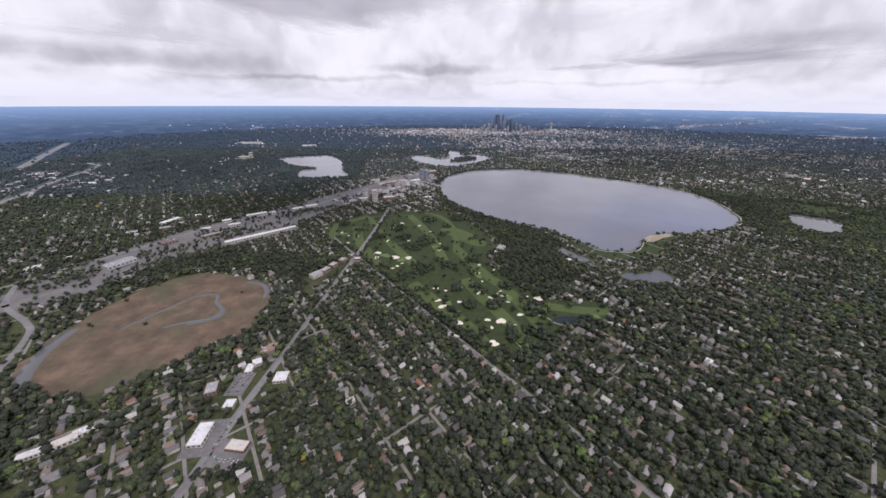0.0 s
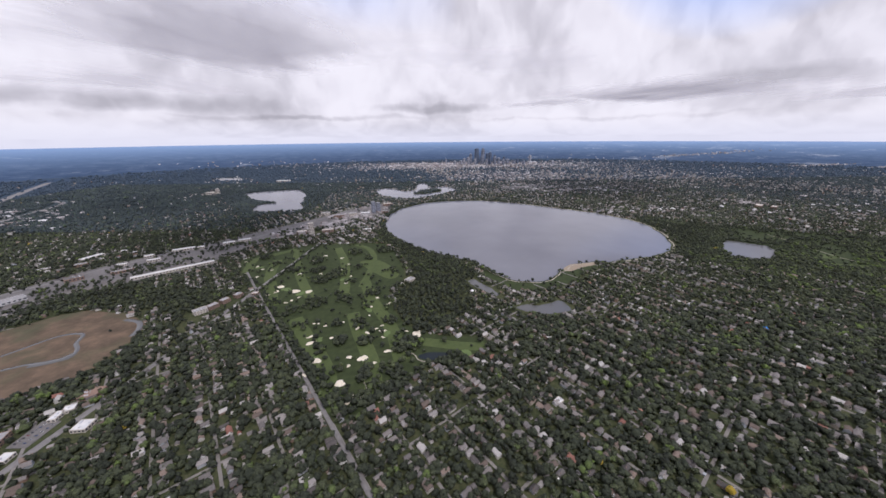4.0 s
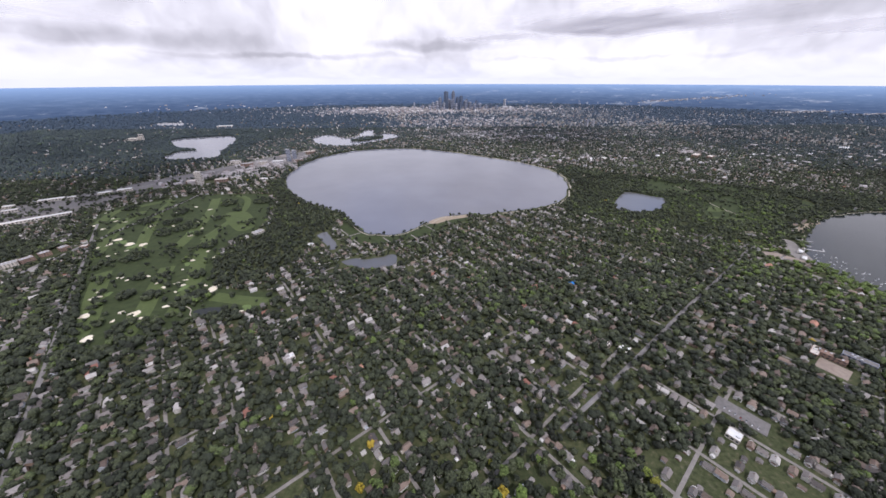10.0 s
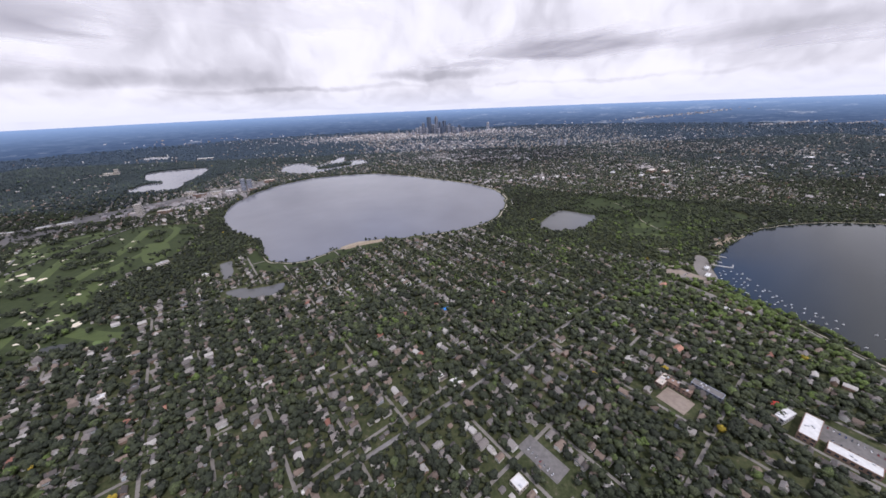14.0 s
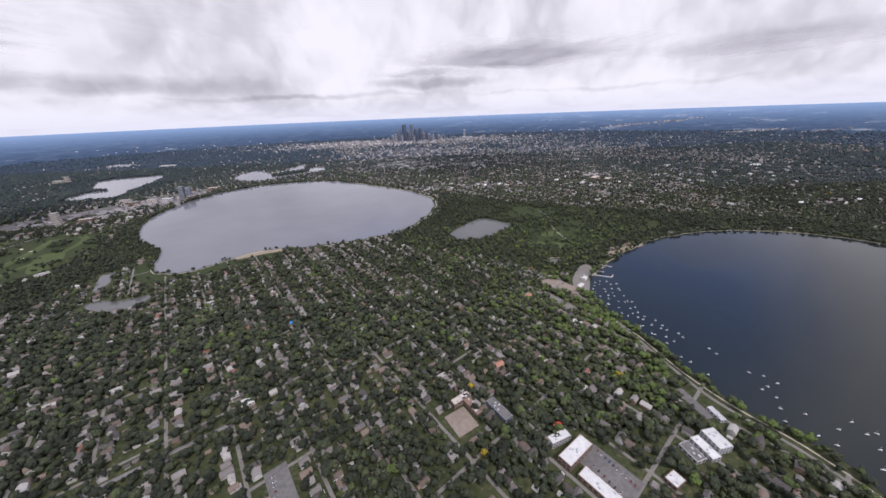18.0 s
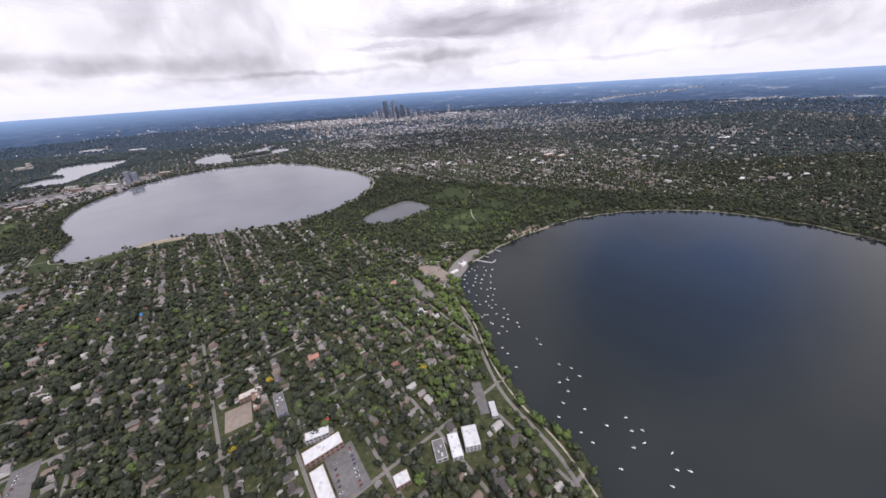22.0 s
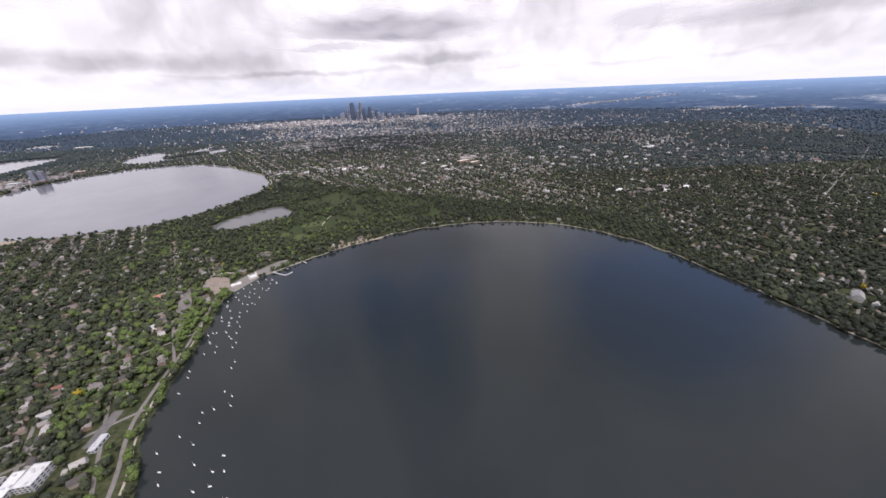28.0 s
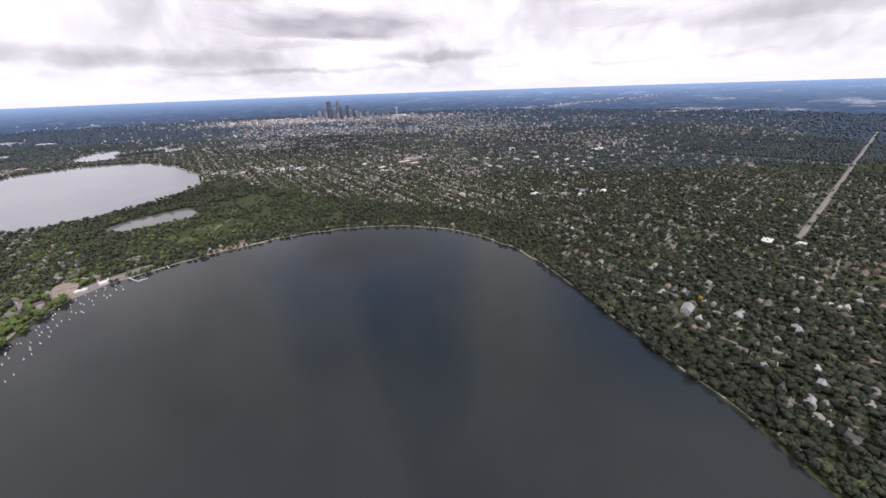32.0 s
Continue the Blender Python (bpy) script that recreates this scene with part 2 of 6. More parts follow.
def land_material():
    """Lawns, earth and undergrowth near by, woods with pale clearings far off, distance haze painted in as blue."""
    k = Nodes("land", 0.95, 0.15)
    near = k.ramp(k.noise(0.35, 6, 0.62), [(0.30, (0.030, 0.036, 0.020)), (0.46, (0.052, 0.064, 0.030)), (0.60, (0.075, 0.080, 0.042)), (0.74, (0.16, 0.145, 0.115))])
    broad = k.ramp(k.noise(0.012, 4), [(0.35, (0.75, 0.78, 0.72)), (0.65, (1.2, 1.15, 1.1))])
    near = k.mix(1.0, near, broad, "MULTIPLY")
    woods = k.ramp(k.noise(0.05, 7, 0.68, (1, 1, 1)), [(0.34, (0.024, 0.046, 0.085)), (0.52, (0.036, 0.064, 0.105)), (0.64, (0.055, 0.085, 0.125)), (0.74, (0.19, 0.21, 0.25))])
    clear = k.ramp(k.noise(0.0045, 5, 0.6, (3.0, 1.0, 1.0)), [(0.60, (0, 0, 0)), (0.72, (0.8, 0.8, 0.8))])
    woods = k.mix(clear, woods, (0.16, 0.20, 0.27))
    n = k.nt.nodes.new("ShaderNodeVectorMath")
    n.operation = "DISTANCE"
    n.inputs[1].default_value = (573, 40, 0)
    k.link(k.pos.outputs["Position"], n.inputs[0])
    # painted haze: the base colour shifts to blue with distance
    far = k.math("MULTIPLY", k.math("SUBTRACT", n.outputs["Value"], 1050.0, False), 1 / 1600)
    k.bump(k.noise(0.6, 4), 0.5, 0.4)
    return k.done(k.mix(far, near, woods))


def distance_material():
    """The far land as a backdrop: dark woods, pale streaks of town, blue haze painted in and paler at the rim."""
    k = Nodes("haze_blue_distance", 1.0, 0.0)
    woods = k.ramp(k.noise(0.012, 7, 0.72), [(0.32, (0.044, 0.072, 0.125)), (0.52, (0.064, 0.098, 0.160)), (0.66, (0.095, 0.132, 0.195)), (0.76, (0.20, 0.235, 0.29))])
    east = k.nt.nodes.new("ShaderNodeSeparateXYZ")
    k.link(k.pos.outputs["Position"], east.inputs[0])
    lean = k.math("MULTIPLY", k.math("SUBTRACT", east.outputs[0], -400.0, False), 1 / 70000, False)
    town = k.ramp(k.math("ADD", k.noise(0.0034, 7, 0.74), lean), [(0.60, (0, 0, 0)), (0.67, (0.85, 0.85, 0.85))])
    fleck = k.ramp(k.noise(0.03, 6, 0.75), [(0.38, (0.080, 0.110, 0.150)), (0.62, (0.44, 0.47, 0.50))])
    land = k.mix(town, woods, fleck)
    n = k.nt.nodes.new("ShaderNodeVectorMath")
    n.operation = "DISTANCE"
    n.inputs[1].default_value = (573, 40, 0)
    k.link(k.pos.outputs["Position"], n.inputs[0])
    # haze in the colour: land pales to light blue toward the horizon
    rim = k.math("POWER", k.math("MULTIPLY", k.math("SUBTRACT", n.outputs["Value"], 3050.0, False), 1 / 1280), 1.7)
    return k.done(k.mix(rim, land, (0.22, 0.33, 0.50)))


def water_material(name, deep, rough):
    k = Nodes(name, rough, 0.5)
    k.bsdf.inputs["IOR"].default_value = 1.33
    k.bsdf.inputs["Specular IOR Level"].default_value = 0.42
    k.bump(k.noise(0.9, 4, 0.6), 0.12, 0.05)
    return k.done(k.mix(k.noise(0.01, 3), deep, tuple(v * 1.5 for v in deep)))


def turf_material():
    k = Nodes("turf", 0.9, 0.2)
    rough = k.ramp(k.noise(0.16, 5), [(0.3, (0.030, 0.042, 0.017)), (0.7, (0.052, 0.068, 0.026))])
    return k.done(rough)


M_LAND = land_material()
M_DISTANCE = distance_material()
# M_WATER and M_POND: pale base colour stands in for reflected sky
M_WATER = water_material("lake_water_sky_sheen", (0.130, 0.133, 0.150), 0.10)
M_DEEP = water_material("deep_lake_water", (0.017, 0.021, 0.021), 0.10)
M_POND = water_material("pond_water_sky_sheen", (0.095, 0.096, 0.095), 0.12)
M_TURF = turf_material()
M_FAIRWAY = speckled("fairway", (0.060, 0.084, 0.028), (0.088, 0.114, 0.038), 0.25)
M_GREEN = speckled("putting_green", (0.10, 0.145, 0.05), (0.13, 0.18, 0.062), 0.8)
M_SAND = speckled("bunker_sand", (0.62, 0.55, 0.42), (0.80, 0.74, 0.60), 0.6, 0.95)
M_BEACH = speckled("beach_sand", (0.24, 0.195, 0.14), (0.36, 0.30, 0.22), 0.4, 0.95)
M_STREET = speckled("street_concrete", (0.17, 0.158, 0.142), (0.26, 0.242, 0.22), 0.5)
M_ROAD = speckled("road_asphalt", (0.16, 0.15, 0.145), (0.25, 0.24, 0.23), 0.3)
M_PATH = speckled("path", (0.36, 0.32, 0.255), (0.48, 0.435, 0.36), 0.5)
M_TRACK = speckled("railway_ballast", (0.13, 0.12, 0.11), (0.22, 0.20, 0.18), 0.8)
M_LOT = speckled("parking_asphalt", (0.11, 0.105, 0.10), (0.20, 0.19, 0.18), 0.4)
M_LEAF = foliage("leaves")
# the same leaves with more haze painted in, the farther they stand
M_LEAF_HALF = foliage("leaves_thin_haze", False, 0.10)
M_LEAF_MID = foliage("leaves_mid_haze", False, 0.42)
M_LEAF_FAR = foliage("leaves_deep_haze", False, 0.90)
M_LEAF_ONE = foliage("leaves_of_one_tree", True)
M_BARK = speckled("bark", (0.06, 0.045, 0.035), (0.12, 0.095, 0.075), 6)
M_ROOF, M_WALL = house_skin("shingles", ROOF_STOPS, False), house_skin("siding", WALL_STOPS, False)
M_ROOF_ONE, M_WALL_ONE = house_skin("shingles_of_one_house", ROOF_STOPS, True), house_skin("siding_of_one_house", WALL_STOPS, True)
CITY_STOPS = [(0.0, (0.20, 0.195, 0.20)), (0.25, (0.31, 0.29, 0.28)), (0.5, (0.42, 0.395, 0.385)), (0.72, (0.26, 0.22, 0.205)), (0.84, (0.56, 0.55, 0.55)), (0.96, (0.74, 0.73, 0.72))]
M_CITY = house_skin("city_masonry", CITY_STOPS, False)
M_WHITE = speckled("white_membrane_roof", (0.54, 0.54, 0.52), (0.72, 0.72, 0.70), 0.5, 0.7)
M_GREYROOF = speckled("grey_gravel_roof", (0.24, 0.235, 0.23), (0.36, 0.35, 0.34), 0.6)
M_BRICK = speckled("brown_brick", (0.20, 0.13, 0.10), (0.30, 0.21, 0.16), 1.2)
M_CREAM = speckled("cream_masonry", (0.46, 0.42, 0.36), (0.62, 0.57, 0.50), 0.8)
M_CONCRETE = speckled("pale_concrete", (0.42, 0.42, 0.42), (0.56, 0.55, 0.54), 0.5)
# curtain wall leans to blue-grey, with distance haze in its colour
M_DARKGLASS = speckled("blue_grey_curtain_wall", (0.09, 0.118, 0.17), (0.135, 0.17, 0.235), 0.15, 0.25, 0.6)
M_GREYTOWER = speckled("grey_stone_tower", (0.20, 0.22, 0.27), (0.30, 0.32, 0.37), 0.1, 0.7)
M_PALETOWER = speckled("pale_stone_tower", (0.34, 0.35, 0.39), (0.48, 0.48, 0.51), 0.1, 0.7)
M_GLASS = speckled("window_glass", (0.03, 0.035, 0.045), (0.06, 0.07, 0.085), 0.7, 0.15, 0.6)
M_BOAT = speckled("white_hull", (0.75, 0.75, 0.73), (0.85, 0.85, 0.84), 2, 0.4)
M_METAL = speckled("grey_metal", (0.45, 0.46, 0.47), (0.6, 0.6, 0.62), 3, 0.4)


def marsh_material():
    k = Nodes("dry_reeds", 0.95, 0.1)
    reed = k.ramp(k.noise(0.05, 7, 0.65), [(0.30, (0.080, 0.062, 0.045)), (0.5, (0.135, 0.100, 0.070)), (0.68, (0.200, 0.140, 0.095))])
    green = k.ramp(k.noise(0.018, 4), [(0.5, (0, 0, 0)), (0.68, (0.8, 0.8, 0.8))])
    k.bump(k.noise(1.2, 4), 0.6, 0.3)
    return k.done(k.mix(green, reed, (0.085, 0.095, 0.055)))


M_MARSH = marsh_material()

# ---- mesh helpers ----
rng = np.random.default_rng(11)
NORTH, EAST = np.array((-0.6, 0.8)), np.array((0.8, 0.6))


def sheet(name, verts, faces, mats, parent=None, slots=None, tone=None, smooth=False):
    """One mesh object from arrays: verts (n, 3), faces a list of (m, k) index arrays."""
    me = bpy.data.meshes.new(name)
    verts = np.asarray(verts, dtype=np.float32)
    blocks = [np.asarray(f, dtype=np.int32) for f in (faces if isinstance(faces, list) else [faces])]
    loops = np.concatenate([b.ravel() for b in blocks])
    sizes = np.concatenate([np.full(len(b), b.shape[1], dtype=np.int32) for b in blocks])
    starts = np.concatenate(([0], np.cumsum(sizes)[:-1])).astype(np.int32)
    me.vertices.add(len(verts)), me.loops.add(len(loops)), me.polygons.add(len(sizes))
    me.vertices.foreach_set("co", verts.ravel())
    me.loops.foreach_set("vertex_index", loops)
    me.polygons.foreach_set("loop_start", starts)
    me.polygons.foreach_set("loop_total", sizes)
    if smooth:
        me.polygons.foreach_set("use_smooth", np.ones(len(sizes), dtype=bool))
    for mat in mats if isinstance(mats, (list, tuple)) else [mats]:
        me.materials.append(mat)
    if slots is not None:
        me.polygons.foreach_set("material_index", np.asarray(slots, dtype=np.int32))
    if tone is not None:
        a = me.attributes.new("tone", "FLOAT", "POINT")
        a.data.foreach_set("value", np.asarray(tone, dtype=np.float32))
    me.update(calc_edges=True)
    ob = new(name, me)
    if parent:
        ob.parent = parent
    return ob


def part(name, bm, material, parent, label=""):
    me = bpy.data.meshes.new(name)
    bm.to_mesh(me), bm.free()
    me.materials.append(material)
    ob = new(name, me)
    ob.parent = parent
    return tagged(ob, label)


def block(bm, cx, cy, cz, sx, sy, sz, turn=0.0, taper=1.0):
    """A box standing on cz, turned about z, its top scaled by taper."""
    c, s = math.cos(turn), math.sin(turn)
    ring = []
    for z, k in ((cz, 1.0), (cz + sz, taper)):
        for dx, dy in ((-1, -1), (1, -1), (1, 1), (-1, 1)):
            x, y = dx * sx / 2 * k, dy * sy / 2 * k
            ring.append(bm.verts.new((cx + c * x - s * y, cy + s * x + c * y, z)))
    for f in ((3, 2, 1, 0), (4, 5, 6, 7), (0, 1, 5, 4), (1, 2, 6, 5), (2, 3, 7, 6), (3, 0, 4, 7)):
        bm.faces.new([ring[i] for i in f])
    return bm


def closed_curve(pts, steps=8):
    """A smooth closed outline through a few plan points."""
    p = np.asarray(pts, float)
    a, b, c, d = np.roll(p, 1, 0), p, np.roll(p, -1, 0), np.roll(p, -2, 0)
    t = np.linspace(0, 1, steps, endpoint=False)[None, :, None]
    a, b, c, d = (v[:, None, :] for v in (a, b, c, d))
    q = 0.5 * (2 * b + (c - a) * t + (2 * a - 5 * b + 4 * c - d) * t**2 + (3 * b - a - 3 * c + d) * t**3)
    return q.reshape(-1, 2)


def open_curve(pts, steps=8):
    p = np.asarray(pts, float)
    p = np.vstack((2 * p[0] - p[1], p, 2 * p[-1] - p[-2]))
    out = []
    for a, b, c, d in zip(p[:-3], p[1:-2], p[2:-1], p[3:]):
        for t in np.linspace(0, 1, steps, endpoint=False):
            out.append(0.5 * (2 * b + (c - a) * t + (2 * a - 5 * b + 4 * c - d) * t**2 + (3 * b - a - 3 * c + d) * t**3))
    return np.array(out + [p[-2]])


def ragged(q, size):
    """Roughens an outline a little, as shores are."""
    n = np.array([[noise.noise((x * 0.05, y * 0.05, 3.0)), noise.noise((x * 0.05, y * 0.05, 9.0))] for x, y in q])
    return q + n * size


def inside(poly, x, y):
    hit = np.zeros(np.shape(x), bool)
    px, py = poly[:, 0], poly[:, 1]
    qx, qy = np.roll(px, -1), np.roll(py, -1)
    lo, hi = poly.min(0), poly.max(0)
    box = (x > lo[0]) & (x < hi[0]) & (y > lo[1]) & (y < hi[1])
    xs, ys = x[box], y[box]
    h = np.zeros(xs.shape, bool)
    for a, b, c, d in zip(px, py, qx, qy):
        if b == d:
            continue
        h ^= ((b > ys) != (d > ys)) & (xs < (c - a) * (ys - b) / (d - b) + a)
    hit[box] = h
    return hit


def near_line(line, x, y, reach):
    """Which points lie within reach of a polyline."""
    hit = np.zeros(np.shape(x), bool)
    for (ax, ay), (bx, by) in zip(line[:-1], line[1:]):
        ux, uy = bx - ax, by - ay
        ll = ux * ux + uy * uy + 1e-9
        t = np.clip(((x - ax) * ux + (y - ay) * uy) / ll, 0, 1)
        hit |= (x - ax - t * ux) ** 2 + (y - ay - t * uy) ** 2 < reach * reach
    return hit


def flat_patch(name, outline, z, material, label, category, kind="structure", rim=0.0, parent=None):
    """A flat area with a given outline, filled, its edge sunk by rim so that it has thickness."""
    bm = bmesh.new()
    vs = [bm.verts.new((x, y, z)) for x, y in outline]
    es = [bm.edges.new((a, b)) for a, b in zip(vs, vs[1:] + vs[:1])]
    bmesh.ops.triangle_fill(bm, use_beauty=True, edges=es)
    for f in bm.faces:
        if f.normal.z < 0:
            f.normal_flip()
    if rim:
        low = [bm.verts.new((v.co.x, v.co.y, z - rim)) for v in vs]
        for i in range(len(vs)):
            j = (i + 1) % len(vs)
            bm.faces.new((vs[i], low[i], low[j], vs[j]))
    me = bpy.data.meshes.new(name)
    bm.to_mesh(me), bm.free()
    me.materials.append(material)
    ob = new(name, me)
    if parent:
        ob.parent = parent
    return tagged(ob, label, category, kind=kind)


def ribbon(name, line, width, z, material, label="", category="", kind="structure", parent=None):
    """A road or path of even width along a line, with a low edge."""
    line = np.asarray(line, float)
    d = np.gradient(line, axis=0)
    d /= np.linalg.norm(d, axis=1)[:, None]
    n = np.stack((-d[:, 1], d[:, 0]), 1) * width / 2
    k = len(line)
    top = np.full((k, 1), z)
    v = np.vstack([np.hstack((line + n * 1.06, top * 0)), np.hstack((line + n, top)), np.hstack((line - n, top)), np.hstack((line - n * 1.06, top * 0))])
    f = np.array([[s * k + i, s * k + i + 1, (s + 1) * k + i + 1, (s + 1) * k + i] for s in range(3) for i in range(k - 1)])[:, ::-1]
    ob = sheet(name, v, f, material, parent)
    return tagged(ob, label, category, kind=kind)


# ---- the plan: shores, courses, roads ----
LAKE_WEST = ragged(closed_curve([(40, 700), (24, 800), (38, 900), (90, 985), (165, 1030), (290, 1040), (400, 985), (470, 930), (585, 830), (630, 745), (626, 660), (590, 572), (535, 524),
                                 (450, 500), (375, 490), (340, 466), (312, 436), (275, 427), (243, 445), (205, 508), (130, 563), (75, 630)]), 5.0)
LAKE_SOUTH = ragged(closed_curve([(846, 139), (823, 182), (809, 235), (800, 280), (792, 313), (799, 336), (822, 366), (862, 400), (940, 450), (1015, 472), (1094, 475), (1170, 450), (1226, 400), (1259, 338), (1279, 279),
                                  (1294, 225), (1315, 165), (1320, 60), (1270, -60), (1130, -140), (980, -130), (880, -40), (854, 70)]), 3.5)
LAKE_CEDAR = ragged(closed_curve([(-370, 915), (-400, 1020), (-360, 1050), (-455, 1090), (-560, 1234), (-512, 1289), (-398, 1311), (-315, 1180), (-270, 1020), (-235, 933), (-291, 912)]), 14.0)
LAKE_ISLES = ragged(closed_curve([(-80, 1276), (-40, 1330), (40, 1250), (70, 1300), (75, 1450), (120, 1440), (125, 1330), (190, 1360), (232, 1260), (188, 1190), (115, 1112), (43, 1085), (-39, 1150)]), 10.0)
ISLE = closed_curve([(70, 1190), (110, 1180), (170, 1240), (160, 1290), (110, 1270)])
POND_PARK = ragged(closed_curve([(655, 512), (676, 552), (700, 582), (724, 590), (750, 570), (762, 552), (722, 505), (689, 493)]), 6.0)
POND_LONG = ragged(closed_curve([(190, 428), (200, 438), (212, 418), (226, 392), (219, 384), (204, 406)]), 3.0)
POND_WIDE = ragged(closed_curve([(240, 352), (256, 360), (272, 358), (300, 368), (302, 346), (273, 338)]), 5.0)
POND_GOLF = ragged(closed_curve([(125, 267), (136, 273), (154, 269), (152, 262), (136, 262)]), 2.0)
LAKE_FAR = closed_curve([(-960, 1660), (-985, 1745), (-890, 1770), (-810, 1650)])
WATERS = [LAKE_WEST, LAKE_SOUTH, LAKE_CEDAR, LAKE_ISLES, POND_PARK, POND_LONG, POND_WIDE, POND_GOLF, LAKE_FAR]
GOLF = closed_curve([(64, 200), (0, 272), (-60, 350), (-96, 400), (-140, 455), (-184, 536), (-115, 597), (-20, 612), (46, 606), (82, 520), (96, 450), (80, 395), (118, 312), (190, 292), (178, 264), (132, 252), (112, 222)], 4)
MARSH = ragged(closed_curve([(-280, 366), (-200, 348), (-172, 300), (-172, 255), (-205, 222), (-236, 194), (-270, 182), (-325, 204), (-340, 245), (-335, 300), (-318, 345)]), 8.0)
WOODS = [closed_curve(p, 4) for p in (
    [(100, 300), (92, 390), (104, 470), (80, 560), (30, 640), (20, 760), (60, 640), (140, 555), (200, 480), (190, 400), (170, 330)],
    [(560, 500), (640, 640), (660, 800), (800, 700), (960, 620), (1200, 520), (1290, 420), (1260, 370), (1170, 470), (1020, 490), (870, 430), (800, 360), (740, 400), (640, 460)],
    [(-360, 360), (-300, 380), (-180, 360), (-150, 280), (-180, 200), (-150, 320), (-120, 400), (-230, 430), (-330, 420)],
    [(-400, 880), (-220, 900), (-220, 1100), (-300, 1330), (-560, 1330), (-640, 1200), (-480, 1060)])]
FRANCE = np.array([(175, 45), (62, 197), (-93, 403), (-150, 480)], float)
EXCELSIOR = open_curve([(-150, 20), (-136, 115), (-130, 173), (-121, 245), (-110, 357), (-104, 402), (-92, 520), (-84, 620)])
RAILWAY = open_curve([(-520, 200), (-437, 305), (-408, 347), (-389, 391), (-352, 424), (-316, 462), (-262, 530), (-191, 640), (-125, 760), (-60, 900)])
LOOP = open_curve([(-320, 170), (-363, 248), (-389, 272), (-438, 298), (-462, 322), (-484, 350)])
HIGHWAY = open_curve([(-800, 480), (-913, 739), (-943, 801), (-977, 874), (-1008, 962), (-1038, 1035), (-1075, 1090), (-1140, 1125)])
FREEWAY = open_curve([(-1250, 1030), (-1353, 1162), (-1600, 1480), (-1980, 1994)])
SIDINGS = [open_curve(q) for q in (((-440, 330), (-405, 372), (-368, 420), (-325, 470)), ((-432, 318), (-398, 358), (-345, 425)), ((-300, 440), (-262, 478), (-215, 520), (-190, 560)))]
SHORE_DRIVE = open_curve([(770, 366), (782, 312), (789, 285), (797, 255), (803, 218), (809, 191), (816, 175), (824, 162), (830, 151), (835, 139), (839, 122), (844, 95)])
SHORE_WALK = open_curve([(792, 280), (801, 252), (807, 216), (814, 192), (821, 176), (829, 163), (835, 152), (840, 139), (845, 122)])
PARKWAY = open_curve([(-560, 260), (-485, 340), (-462, 385), (-414, 455), (-384, 513), (-300, 605), (-239, 659), (-160, 790), (-90, 960)])
CROSS = np.array([(425, 143), (484, 183), (580, 251), (660, 305), (742, 362)], float)
EAST_HIGHWAY = np.array([(1380, 1160), (1534, 1095), (1659, 1022), (1743, 925), (1787, 871), (1877, 809), (2010, 700)], float)
EAST_AVENUE = np.array([(1600, 524), (1655, 562), (1777, 648), (1929, 746), (2116, 884)], float)
EASTROAD = np.array([(1560, 388), (1609, 423), (1890, 625), (2550, 1100)], float)
BOULEVARDS = [(FRANCE, 3.0), (EXCELSIOR, 5.5), (HIGHWAY, 34.0), (FREEWAY, 46.0), (LOOP, 9.0), (SHORE_DRIVE, 3.4), (SHORE_WALK, 2.0), (CROSS, 2.8), (PARKWAY, 9.0), (EASTROAD, 7.5), (EAST_HIGHWAY, 22.0), (EAST_AVENUE, 3.0)]
CORRIDOR = closed_curve([(-470, 300), (-420, 480), (-330, 600), (-180, 800), (-40, 1000), (20, 960), (0, 860), (-90, 760), (-190, 640), (-240, 520), (-330, 420), (-400, 300)], 4)
CENTRE = np.array((573.0, 40.0))
LAWN = closed_curve([(740, 600), (770, 470), (840, 440), (930, 480), (1000, 520), (960, 610), (860, 680), (780, 680)], 5)
GROVES = ((-7, 324, 7), (33, 326, 6), (29, 279, 7), (53, 248, 5), (70, 291, 8), (44, 292, 7), (-33, 351, 10), (-10, 372, 13), (-24, 444, 15), (-5, 462, 15), (118, 288, 12), (27, 490, 13), (-57, 522, 12), (-40, 480, 12),
          (10, 400, 9), (60, 400, 10), (80, 240, 7), (100, 250, 9), (60, 330, 6), (-120, 510, 9), (-150, 540, 12), (0, 560, 14), (50, 570, 16), (70, 480, 10), (-60, 380, 6))
SHORE_LAWN = closed_curve([(214, 470), (243, 440), (275, 422), (310, 432), (338, 458), (352, 480), (400, 492), (400, 474), (366, 448), (339, 424), (303, 404), (273, 396), (246, 406), (222, 432)], 5)
SHORE_GARDENS = closed_curve([(225, 425), (262, 396), (305, 402), (366, 446), (400, 470), (420, 450), (360, 405), (300, 372), (240, 385)], 4)
PLAZAS = [closed_curve(q, 4) for q in ([(740, 331), (746, 335), (764, 306), (768, 292), (759, 293), (751, 307)], [(782, 336), (787, 354), (803, 378), (816, 390), (822, 382), (809, 358), (795, 329), (790, 323)], [(749, 352), (767, 357), (785, 333), (781, 324), (766, 329)])]
COPSES = ((-6, 468, 14), (23, 382, 9), (-17, 386, 8), (57, 366, 9), (54, 330, 6), (108, 279, 9), (-79, 481, 12), (-54, 517, 12), (29, 528, 8), (85, 384, 10), (21, 437, 8), (90, 329, 8), (127, 345, 9), (80, 253, 6), (106, 245, 8), (92, 225, 9))
GOLF_EDGE = np.array([(160, 262), (112, 230), (66, 206), (0, 280), (-60, 358), (-96, 408), (-144, 460)], float)


